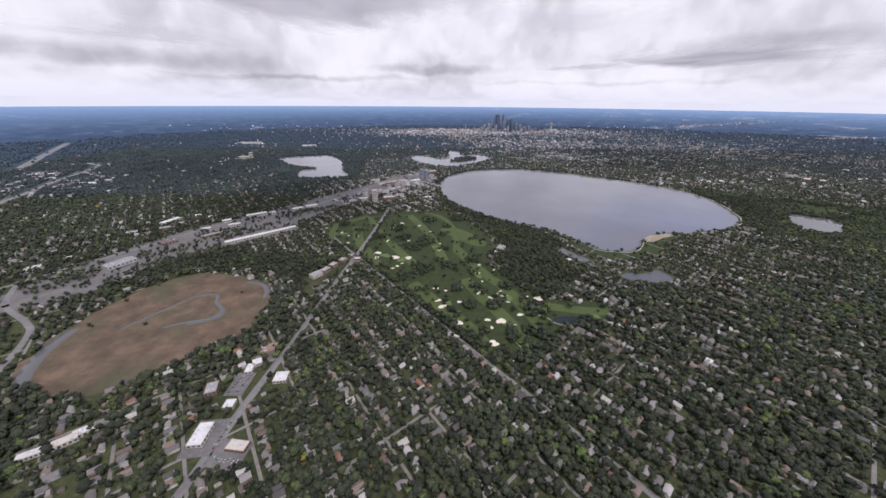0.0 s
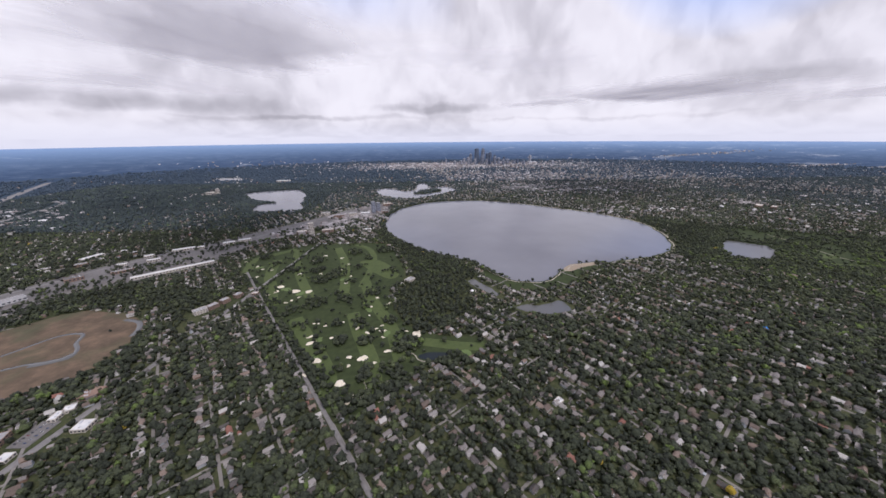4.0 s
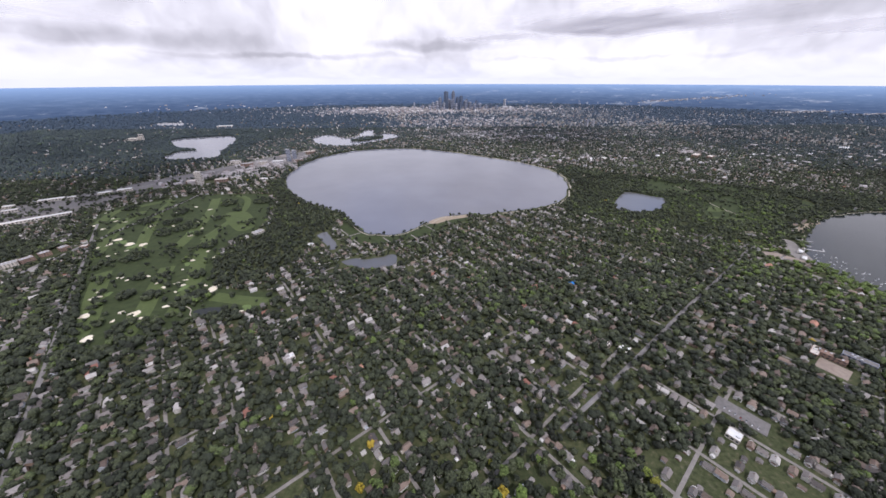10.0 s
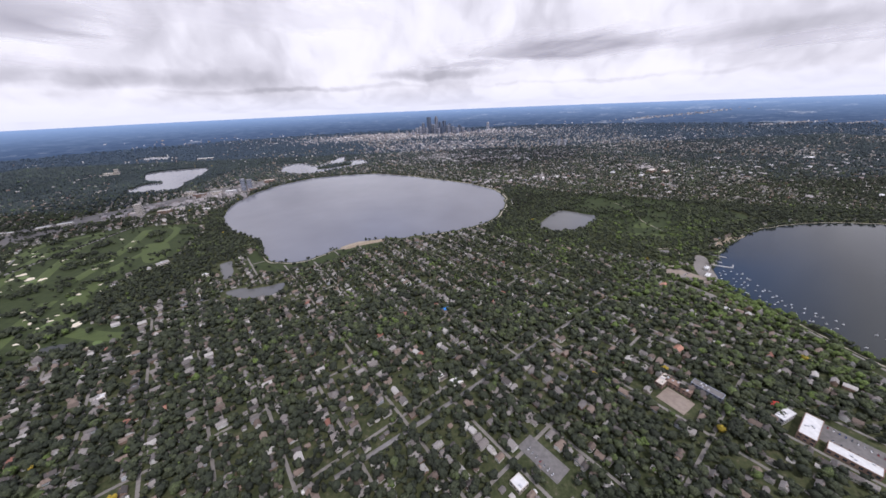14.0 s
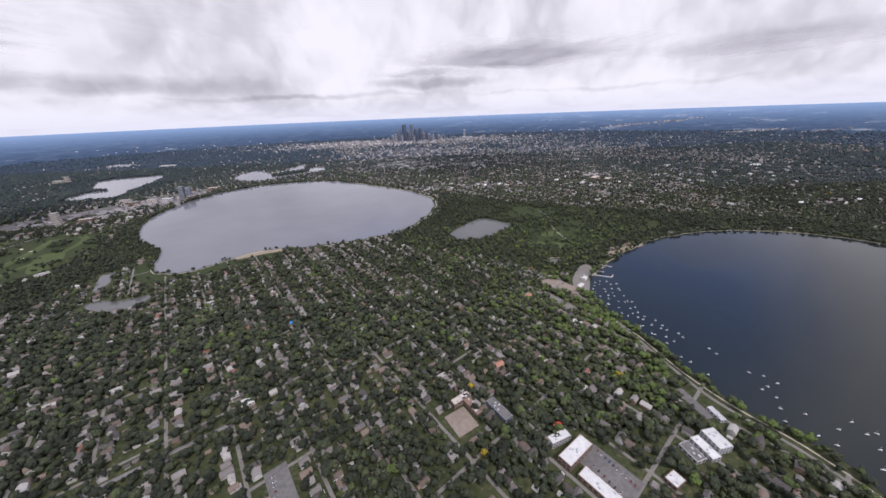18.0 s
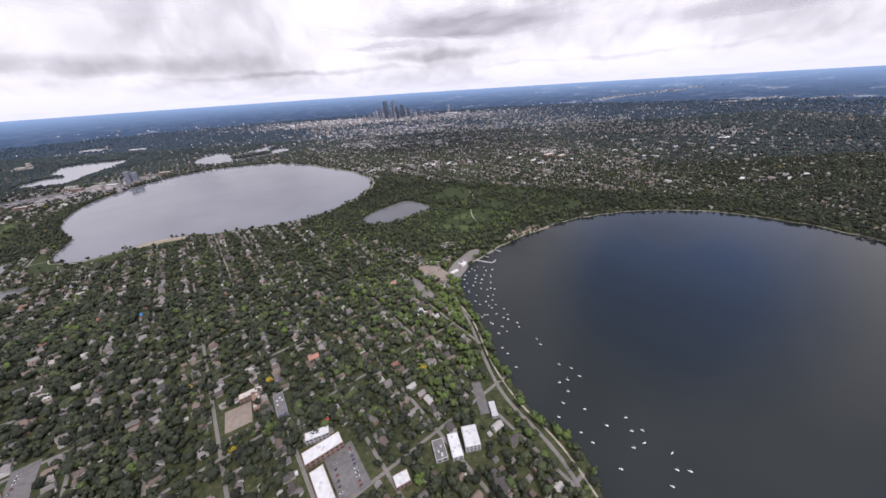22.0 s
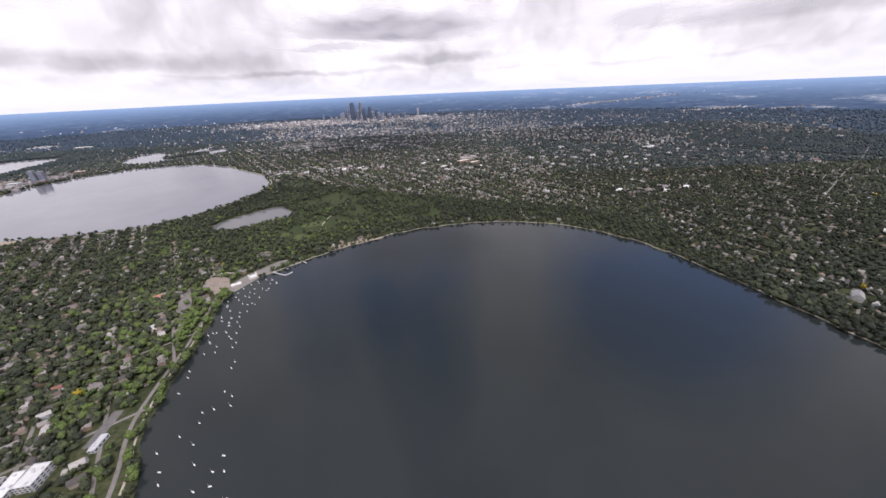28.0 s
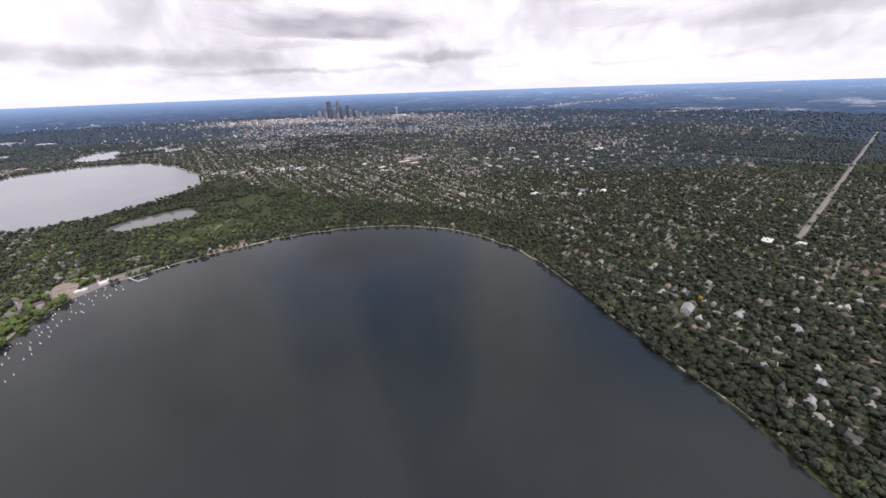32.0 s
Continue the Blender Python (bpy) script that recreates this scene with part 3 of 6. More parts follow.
def land_height(x, y):
    """Flat land, bent up at the far rim so that the horizon fits the camera's view."""
    r = np.hypot(x - CENTRE[0], y - CENTRE[1])
    t = np.clip((r - 2750) / (4350 - 2750), 0, 1)
    return 132 * t * t * (1.6 - 0.6 * t)


def rings(name, radii, material, label, category, hub):
    ang = np.linspace(0, 2 * np.pi, 240, endpoint=False)
    r, a = np.meshgrid(radii, ang, indexing="ij")
    x, y = CENTRE[0] + r * np.cos(a), CENTRE[1] + r * np.sin(a)
    z = land_height(x, y)
    v = np.stack((x, y, z), -1).reshape(-1, 3)
    n, m = len(radii), len(ang)
    i, j = np.meshgrid(np.arange(n - 1), np.arange(m), indexing="ij")
    k = (j + 1) % m
    faces = [np.stack((i * m + j, (i + 1) * m + j, (i + 1) * m + k, i * m + k), -1).reshape(-1, 4)]
    if hub:
        v = np.vstack((v, [[*CENTRE, 0]]))
        j = np.arange(m)
        faces.append(np.stack((np.full(m, n * m), j, (j + 1) % m), -1))
    tagged(sheet(name, v, faces, material, smooth=True), label, category, kind="structure")


rings("ground", np.linspace(60, 3000, 44), M_LAND, "wide flat green land with lawns and far woods tinted blue for haze", "ground", True)
rings("backdrop", np.linspace(3000, 4380, 60), M_DISTANCE, "wooded distance painted hazy blue, with pale clearings up to the horizon", "backdrop", False)
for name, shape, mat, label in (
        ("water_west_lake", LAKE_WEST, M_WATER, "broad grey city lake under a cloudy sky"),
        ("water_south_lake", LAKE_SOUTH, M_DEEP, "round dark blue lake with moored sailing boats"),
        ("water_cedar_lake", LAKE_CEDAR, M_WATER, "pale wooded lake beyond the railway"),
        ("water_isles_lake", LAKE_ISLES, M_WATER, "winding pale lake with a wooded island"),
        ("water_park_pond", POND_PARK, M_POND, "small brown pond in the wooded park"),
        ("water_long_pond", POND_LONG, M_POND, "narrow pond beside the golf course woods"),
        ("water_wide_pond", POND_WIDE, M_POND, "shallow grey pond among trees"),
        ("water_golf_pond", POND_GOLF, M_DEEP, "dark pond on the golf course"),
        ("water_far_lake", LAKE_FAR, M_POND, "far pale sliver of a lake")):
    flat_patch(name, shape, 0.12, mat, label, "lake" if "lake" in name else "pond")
flat_patch("island", ISLE, 0.3, M_LAND, "low wooded island in the lake", "island", rim=0.3)
flat_patch("railway_land", CORRIDOR, 0.05, M_LOT, "worn grey-brown railway and works land", "yard")
flat_patch("marsh", MARSH, 0.1, M_MARSH, "brown dry reed marsh ringed by trees", "marsh")
golf = flat_patch("golf_course", GOLF, 0.08, M_TURF, "green golf course with many sand bunkers", "golf course", kind="thing")

# ---- the cloud layer ----
def cloud_material():
    """Thick grey cloud that frays to nothing at its edges and holds back part of the light."""
    k = Nodes("thick_cloud")
    nt = k.nt
    nt.nodes.remove(k.bsdf)
    node = nt.nodes.new

    def m(op, a, b=0.0, clamp=False):
        return k.math(op, a, b, clamp)

    # ragged edges: places are bent by a billowing noise
    mid, bent = node("ShaderNodeVectorMath"), node("ShaderNodeVectorMath")
    mid.operation, mid.inputs[1].default_value = "SUBTRACT", (0.5, 0.5, 0.5)
    bent.operation, bent.inputs[1].default_value = "MULTIPLY_ADD", (210, 420, 0)
    k.link(k.noise(0.0065, 5, 0.58, (1.0, 2.2, 1.0), kind="colour"), mid.inputs[0])
    k.link(mid.outputs[0], bent.inputs[0]), k.link(k.pos.outputs["Position"], bent.inputs[2])
    thick = None
    for x, y, rx, ry, w in MASSES:
        mp, ln = node("ShaderNodeMapping"), node("ShaderNodeVectorMath")
        mp.inputs["Location"].default_value, mp.inputs["Scale"].default_value = (-x / rx, -y / ry, 0), (1 / rx, 1 / ry, 0)
        ln.operation = "LENGTH"
        k.link(bent.outputs[0], mp.inputs[0]), k.link(mp.outputs[0], ln.inputs[0])
        lobe = m("MULTIPLY", m("MULTIPLY", m("SUBTRACT", 1.45, ln.outputs["Value"]), 1 / 0.9, True), w)
        thick = lobe if thick is None else m("MAXIMUM", thick, lobe)
    grain = k.noise(0.012, 5, 0.6, (1.0, 2.5, 1.0))
    body = m("MULTIPLY", thick, m("ADD", 0.55, m("MULTIPLY", grain, 0.75)), True)
    tone = k.ramp(m("ADD", m("MULTIPLY", thick, 0.7), m("MULTIPLY", grain, 0.3)), [(0.2, (0.62, 0.613, 0.625)), (0.55, (0.42, 0.414, 0.428)), (0.9, (0.31, 0.305, 0.322))])
    glow, clear, blend = node("ShaderNodeBsdfTranslucent"), node("ShaderNodeBsdfTransparent"), node("ShaderNodeMixShader")
    k.link(tone, glow.inputs[0]), k.link(body, blend.inputs[0]), k.link(clear.outputs[0], blend.inputs[1]), k.link(glow.outputs[0], blend.inputs[2])
    k.link(blend.outputs[0], nt.nodes["Material Output"].inputs[0])
    return k.mat


def cloud_layer():
    """The nearer thick clouds, on one level."""
    x, y = np.meshgrid(np.linspace(-1300, 2500, 60), np.linspace(330, 1900, 30), indexing="ij")
    z = 326 + 6 * np.sin(x * 0.011) * np.cos(y * 0.009)
    n, w = x.shape
    i, j = np.meshgrid(np.arange(n - 1), np.arange(w - 1), indexing="ij")
    f = np.stack((i * w + j, i * w + j + 1, (i + 1) * w + j + 1, (i + 1) * w + j), -1).reshape(-1, 4)
    ob = sheet("backdrop_clouds", np.stack((x, y, z), -1).reshape(-1, 3), f, cloud_material(), smooth=True)
    tagged(ob, "thick grey clouds with flat bases under a white overcast", "clouds", kind="structure")


# place, half widths and thickness of each cloud
MASSES = ((-160, 560, 200, 150, 0.85), (900, 1140, 280, 230, 0.95), (620, 1480, 160, 130, 0.6), (-640, 900, 190, 160, 0.5), (1650, 1120, 240, 180, 0.5), (250, 700, 130, 80, 0.35))
cloud_layer()

# ---- roads ----
for nm, line, width, mat, label in (("road_france", FRANCE, 3.0, M_ROAD, "straight tree-lined avenue along the golf course"), ("road_excelsior", EXCELSIOR, 5.5, M_ROAD, "wide pale boulevard past shops"),
                               ("road_highway", HIGHWAY, 13.0, M_ROAD, "curving grey highway"), ("road_freeway", FREEWAY, 22.0, M_ROAD, "far grey freeway"), ("road_loop", LOOP, 5.0, M_ROAD, "curving grey road around the marsh"), ("road_shore_drive", SHORE_DRIVE, 2.2, M_STREET, "pale drive along the lake shore"), ("path_shore_walk", SHORE_WALK, 1.1, M_PATH, "pale footpath beside the lake"), ("road_parkway", PARKWAY, 5.0, M_ROAD, "grey main road beside the railway"), ("road_cross", CROSS, 2.8, M_ROAD, "pale straight street through the houses"),
                               ("road_east_highway", EAST_HIGHWAY, 11.0, M_ROAD, "pale sunken highway across the eastern suburbs"), ("road_east_avenue", EAST_AVENUE, 2.2, M_STREET, "straight avenue through the eastern suburbs"),
                               ("road_east", EASTROAD, 5.5, M_STREET, "bright straight avenue to the horizon"), ("railway", RAILWAY, 6.0, M_TRACK, "railway line on grey ballast")):
    ribbon(nm, open_curve(line, 6) if len(line) < 8 else line, width, 0.16, mat, label, "railway" if nm == "railway" else "road")


def land_use(x, y):
    """0 homes, 1 water, 2 golf, 3 marsh, 4 woods, 5 works and shops."""
    u = np.zeros(np.shape(x), np.int8)
    u[inside(CORRIDOR, x, y)] = 5
    for w in WOODS:
        u[inside(w, x, y)] = 4
    u[inside(LAWN, x, y)] = 6
    u[inside(GOLF, x, y)] = 2
    u[inside(MARSH, x, y)] = 3
    for w in WATERS:
        u[inside(w, x, y)] = 1
    u[inside(ISLE, x, y)] = 4
    return u


AVENUE, STREET = 34.0, 66.0


def grid_uv(x, y):
    return x * EAST[0] + y * EAST[1] - 100.9, x * NORTH[0] + y * NORTH[1]


def on_road(x, y, extra=0.0):
    hit = np.zeros(np.shape(x), bool)
    for line, width in BOULEVARDS:
        hit |= near_line(line, x, y, width / 2 + extra)
    return hit


def streets():
    """The street grid, one strip of blocks to each street, where homes stand."""
    count = 0
    for along, across, step, other, w, z in ((NORTH, EAST, STREET, AVENUE, 2.0, 0.09), (EAST, NORTH, AVENUE, STREET, 2.0, 0.13)):
        for j in range(-60, 60):
            k = np.arange(-240, 360)
            shift = 100.9 * EAST
            a = (k * step / 4)[:, None] * along + j * other * across + shift
            b = a + along * step / 4
            mid = (a + b) / 2
            ok = (land_use(mid[:, 0], mid[:, 1]) == 0) & (land_use(a[:, 0], a[:, 1]) == 0) & (land_use(b[:, 0], b[:, 1]) == 0) & (mid[:, 1] > -60) & (np.hypot(mid[:, 0] - 573, mid[:, 1] - 40) < 1900)
            if ok.sum() < 4:
                continue
            a, b, n = a[ok], b[ok], across * w / 2
            q = np.stack((a - n, a + n, b + n, b - n), 1)
            v = np.concatenate((q, np.full((*q.shape[:2], 1), z)), -1).reshape(-1, 3)
            count += 1
            tagged(sheet(f"street_{count}", v, np.arange(len(v)).reshape(-1, 4), M_STREET), "narrow pale residential street under trees", "street", kind="structure")


streets()


CLEARED = []
for cx, cy, w, d, turn in ((-145, 150, 22, 26, 4), (-120, 140, 22, 20, -8), (-141, 192, 16, 44, 0), (-112, 198, 16, 16, 0), (-225, 150, 16, 18, 33), (-239, 140, 16, 10, 30), (-160, 186, 14, 16, 0),
                           (-265, 488, 116, 24, 40), (-325, 588, 44, 18, 33), (-253, 632, 48, 18, 33), (-340, 530, 40, 24, 40), (-457, 552, 40, 20, 70), (-404, 396, 26, 36, 60), (-380, 470, 40, 40, 50), (-130, 368, 24, 58, -25),
                           (-118, 690, 90, 34, 15), (-60, 850, 120, 40, 20), (705, 155, 34, 20, 35), (716, 142, 34, 34, 35), (777, 153, 34, 20, 0), (750, 138, 14, 12, 0), (800, 180, 16, 32, 8), (543, 148, 18, 30, 35),
                           (526, 134, 9, 9, 0), (643, 180, 22, 24, 30), (767, 341, 38, 14, -47), (792, 344, 24, 26, 45), (785, 405, 16, 12, 0), (1346, 272, 26, 20, 20), (-100, 402, 18, 14, 0), (105, 440, 18, 24, 30), (668, 186, 14, 20, 30), (52, 490, 40, 50, -35)):
    c, q = math.cos(radians(turn)), math.sin(radians(turn))
    CLEARED.append(np.array([(cx + c * a * w / 2 - q * b * d / 2, cy + q * a * w / 2 + c * b * d / 2) for a, b in ((-1, -1), (1, -1), (1, 1), (-1, 1))]))


# ---- houses ----
def house_sites():
    out = []
    u, v = np.meshgrid(np.arange(-60, 80), np.arange(-300, 340), indexing="ij")
    u, v = u.ravel(), v.ravel()
    for side, setback, small in ((-1, 6.6, 0), (1, 6.6, 0), (-1, 14.0, 1), (1, 14.0, 1)):
        cu = u * AVENUE + side * setback + rng.normal(0, 0.9, u.shape)
        cv = v * 5.7 + 1.5 + rng.normal(0, 0.7, u.shape)
        x, y = (cu + 100.9) * EAST[0] + cv * NORTH[0], (cu + 100.9) * EAST[1] + cv * NORTH[1]
        keep = rng.random(u.shape) < (0.42 if small else 0.84)
        keep &= (np.abs(((cv + STREET / 2) % STREET) - STREET / 2) > 3.6) & (y > -40) & (np.hypot(x - 573, y - 40) < 1420)
        x, y, cv = x[keep], y[keep], cv[keep]
        ok = (land_use(x, y) == 0) & ~on_road(x, y, 3.2)
        for q in WATERS[:2]:
            ok &= ~near_line(np.vstack((q, q[:1])), x, y, 13.0) & ~((x > 1180) & near_line(np.vstack((q, q[:1])), x, y, 26.0))
        for q in WATERS[4:8]:
            ok &= ~near_line(np.vstack((q, q[:1])), x, y, 5.0)
        for lot in CLEARED:
            ok &= ~inside(lot, x, y)
        for q in PLAZAS:
            ok &= ~inside(q, x, y)
        ok &= ~near_line(SHORE_DRIVE, x, y, 6.0) & ~inside(SHORE_LAWN, x, y)
        thin = np.where(x < -270, 0.62, 0.0) + np.where(x > 1240, 0.45, 0.0)
        thin = thin + 0.60 * np.exp(-(((x - 645) / 105) ** 2 + ((y - 395) / 80) ** 2))
        ok &= rng.random(len(x)) > thin
        x, y = x[ok], y[ok]
        n = len(x)
        if small:
            size = np.stack((rng.uniform(2.1, 2.8, n), rng.uniform(2.2, 3.4, n), rng.uniform(1.0, 1.2, n), rng.uniform(0.5, 0.8, n)), 1)
        else:
            size = np.stack((rng.uniform(3.3, 4.5, n), rng.uniform(4.4, 6.8, n), rng.uniform(1.9, 2.9, n), rng.uniform(1.0, 1.9, n)), 1)
        turn = np.arctan2(EAST[1], EAST[0]) + np.where(rng.random(n) < 0.3, np.pi / 2, 0) + rng.normal(0, 0.03, n)
        out.append(np.column_stack((x, y, turn, size)))
    return np.concatenate(out)


def house_arrays(h):
    """Corner points of gabled houses: x, y, turn, width, depth, wall, rise."""
    n = len(h)
    w, d, e, r = h[:, 3] / 2, h[:, 4] / 2, h[:, 5], h[:, 6]
    o, z = np.zeros(n), np.zeros(n)
    k = 0.25
    P = [(-d, -w, z), (d, -w, z), (d, w, z), (-d, w, z), (-d, -w, e), (d, -w, e), (d, w, e), (-d, w, e), (-d, o, e + r), (d, o, e + r),
         (-d - k, -w - k, e - k * r / w), (d + k, -w - k, e - k * r / w), (d + k, w + k, e - k * r / w), (-d - k, w + k, e - k * r / w), (-d - k, o, e + r + 0.06), (d + k, o, e + r + 0.06)]
    loc = np.array([[a, b, c] for a, b, c in P]).transpose(2, 0, 1)
    c, s = np.cos(h[:, 2])[:, None], np.sin(h[:, 2])[:, None]
    X = h[:, 0][:, None] + c * loc[:, :, 0] - s * loc[:, :, 1]
    Y = h[:, 1][:, None] + s * loc[:, :, 0] + c * loc[:, :, 1]
    V = np.stack((X, Y, loc[:, :, 2]), -1)
    quads = np.array([(0, 1, 5, 4), (1, 2, 6, 5), (2, 3, 7, 6), (3, 0, 4, 7), (10, 11, 15, 14), (12, 13, 14, 15)])
    tris = np.array([(5, 6, 9), (7, 4, 8)])
    base = np.arange(n)[:, None, None] * 16
    return V, base + quads, base + tris


SITES = house_sites()


def houses_stuff(h, name, label):
    V, q, t = house_arrays(h)
    n = len(h)
    slots = np.concatenate((np.tile([0, 0, 0, 0, 1, 1], n), np.zeros(2 * n, int)))
    tone = np.repeat(rng.random((n, 2)), [10, 6], axis=1).ravel()
    ob = sheet(name, V.reshape(-1, 3), [q.reshape(-1, 4), t.reshape(-1, 3)], [M_WALL, M_ROOF], slots=slots, tone=tone)
    return tagged(ob, label, "houses", kind="stuff")


strip = np.flatnonzero((SITES[:, 4] > 4.0) & (SITES[:, 0] > 190) & (SITES[:, 0] < 780) & (SITES[:, 1] > 92) & (SITES[:, 1] < 190))
strip = strip[np.argsort(SITES[strip, 1])][:255]
NEAR_HOUSES = SITES[strip]
houses_stuff(np.delete(SITES, strip, 0), "houses", "gabled family houses and garages among trees")


# ---- trees ----
def ico():
    g = (1 + 5**0.5) / 2
    v = np.array([(-1, g, 0), (1, g, 0), (-1, -g, 0), (1, -g, 0), (0, -1, g), (0, 1, g), (0, -1, -g), (0, 1, -g), (g, 0, -1), (g, 0, 1), (-g, 0, -1), (-g, 0, 1)], float)
    f = np.array([(0, 11, 5), (0, 5, 1), (0, 1, 7), (0, 7, 10), (0, 10, 11), (1, 5, 9), (5, 11, 4), (11, 10, 2), (10, 7, 6), (7, 1, 8),
                  (3, 9, 4), (3, 4, 2), (3, 2, 6), (3, 6, 8), (3, 8, 9), (4, 9, 5), (2, 4, 11), (6, 2, 10), (8, 6, 7), (9, 8, 1)])
    return v / np.linalg.norm(v[0]), f


OCTA = (np.array([(1, 0, 0), (-1, 0, 0), (0, 1, 0), (0, -1, 0), (0, 0, 1), (0, 0, -1)], float),
        np.array([(0, 2, 4), (2, 1, 4), (1, 3, 4), (3, 0, 4), (2, 0, 5), (1, 2, 5), (3, 1, 5), (0, 3, 5)]))
ICO = ico()


def clumps(centres, radii, tone, shape, rough):
    """Leaf clumps: uneven balls at the centres, as one set of arrays."""
    sv, sf = shape
    n = len(centres)
    a = rng.uniform(0, 2 * np.pi, n)
    c, s = np.cos(a)[:, None], np.sin(a)[:, None]
    k = rng.uniform(1 - rough, 1 + rough, (n, len(sv)))
    x, y, z = (c * sv[:, 0] - s * sv[:, 1]) * k, (s * sv[:, 0] + c * sv[:, 1]) * k, sv[:, 2] * k
    V = np.stack((x, y, z), -1) * radii[:, None, :] + centres[:, None, :]
    F = sf[None] + (np.arange(n) * len(sv))[:, None, None]
    return V.reshape(-1, 3), F.reshape(-1, 3), np.repeat(tone, len(sv))


def open_rows(x, y):
    """How much of the rows of houses stands clear of its trees: less in the old wooded quarter."""
    n = np.array([noise.noise((a * 0.009, b * 0.009, 7.5)) for a, b in zip(x, y)])
    wooded = 1.3 * np.exp(-(((x - 640) / 110) ** 2 + ((y - 390) / 80) ** 2)) + np.exp(-(((x - 250) / 90) ** 2 + ((y - 300) / 60) ** 2)) * 0.5
    return np.clip(0.62 + 0.8 * n - 0.75 * wooded, 0.05, 0.95)


def tree_sites(x0, x1, y0, y1, step, rmin, rmax, cut=None):
    """Tree places over a stretch of land, thick or thin as its use has it."""
    x, y = np.meshgrid(np.arange(x0, x1, step), np.arange(y0, y1, step), indexing="ij")
    x, y = (v.ravel() + rng.uniform(-0.5, 0.5, v.size) * step for v in (x, y))
    r = np.hypot(x - CENTRE[0], y - CENTRE[1])
    if cut:
        ok = cut(x, y, r)
        x, y = x[ok], y[ok]
    u = land_use(x, y)
    grove = np.array([noise.noise((a * 0.022, b * 0.022, 0.5)) + 0.6 * noise.noise((a * 0.075, b * 0.075, 4.5)) for a, b in zip(x, y)])
    copse = np.zeros(len(x), bool)
    for gx, gy, gr in GROVES + COPSES:
        copse |= (x - gx) ** 2 + (y - gy) ** 2 < gr * gr
    copse |= near_line(GOLF_EDGE, x, y, 8.5) | near_line(EXCELSIOR[24:] + 4, x, y, 5.0)
    p = np.select([u == 0, u == 1, u == 2, u == 3, u == 4, u == 5, u == 6, u == 7],
                  [0.64 + 0.55 * grove, 0, np.where(copse, 0.88, 0.05), 0.0015, 0.88 + 0.35 * grove, 0.30 + 0.5 * grove, 0.50 + 0.85 * grove, 0.04])
    p = np.where((u == 0) & ((x < -270) | (x > 1240)), p + 0.16, p)
    p = np.where((u == 0) & (x > -245) & (x < -95) & (y < 225), p - 0.22, p)
    g, h = grid_uv(x, y)
    du, dv = np.abs((g + AVENUE / 2) % AVENUE - AVENUE / 2), np.abs((h + STREET / 2) % STREET - STREET / 2)
    lane = np.floor((g + AVENUE / 2) / AVENUE) * 7.13 + np.floor((h + STREET / 2) / STREET) * 3.71
    shade = 0.40 + 0.60 * ((np.sin(lane * 12.9898) * 43758.5453) % 1.0)
    p = np.where((u == 0) & ((du < 1.5) | (dv < 1.5)), p * shade, p)
    p = np.where((u == 0) & (np.abs(du - 6.6) < 1.5) & (rng.random(len(x)) < open_rows(x, y)), p * 0.62, p)
    p = p + np.where(u == 0, 0.30 * np.exp(-(((x - 640) / 110) ** 2 + ((y - 390) / 80) ** 2)), 0.0)
    p = np.where(on_road(x, y, rmin * 0.35) | near_line(RAILWAY, x, y, 4.0), 0.02, p)
    for w in WATERS[:2]:
        shore = near_line(np.vstack((w, w[:1])), x, y, 5.0)
        p = np.where(shore & (u != 1), 0.72, p)
    south = np.vstack((LAKE_SOUTH, LAKE_SOUTH[:1]))
    p = np.where((u != 1) & (x > 1180) & near_line(south, x, y, 26.0), 0.92, p)
    west = np.vstack((LAKE_WEST, LAKE_WEST[:1]))
    p = np.where((u != 1) & (x > 395) & near_line(west, x, y, 8.0), 0.10, p)
    p = np.where(inside(SHORE_LAWN, x, y), 0.03, p)
    for q in PLAZAS:
        p = np.where(inside(q, x, y), 0.06, p)
    p = np.where(inside(SHORE_GARDENS, x, y), p * 0.8, p)
    p = np.where((u == 5) & (y > 640), p - 0.25, p)
    for w in (POND_LONG, POND_WIDE):
        p = np.where((u != 1) & near_line(np.vstack((w, w[:1])), x, y, 4.5), 0.16, p)
    for lot in CLEARED:
        p = np.where(inside(lot, x, y), 0.0, p)
    ok = rng.random(len(x)) < p
    x, y, u = x[ok], y[ok], u[ok]
    n = len(x)
    radius = rmin + (rmax - rmin) * rng.beta(1.6, 1.9, n)
    tone = np.clip(rng.beta(2.2, 3.0, n) * 0.95 + np.where(u == 4, -0.05, 0.0) + 0.20 * grove[ok], 0, 0.93)
    # sunlit patches and shore trees painted in as lighter leaf tone, the east darker
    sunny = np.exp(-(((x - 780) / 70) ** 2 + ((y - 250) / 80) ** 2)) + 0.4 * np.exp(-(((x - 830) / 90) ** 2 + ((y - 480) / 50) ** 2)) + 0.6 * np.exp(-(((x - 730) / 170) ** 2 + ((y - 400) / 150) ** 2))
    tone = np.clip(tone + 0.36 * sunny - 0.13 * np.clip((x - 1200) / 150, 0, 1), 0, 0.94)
    sunlit_belt = near_line(SHORE_DRIVE, x, y, 20.0) & (rng.random(n) < 0.75)
    tone = np.where(sunlit_belt, np.clip(tone + 0.36, 0, 0.95), tone)
    tone = np.where(rng.random(n) < 0.0004, 1.0, tone)
    return np.column_stack((x, y, radius, tone))


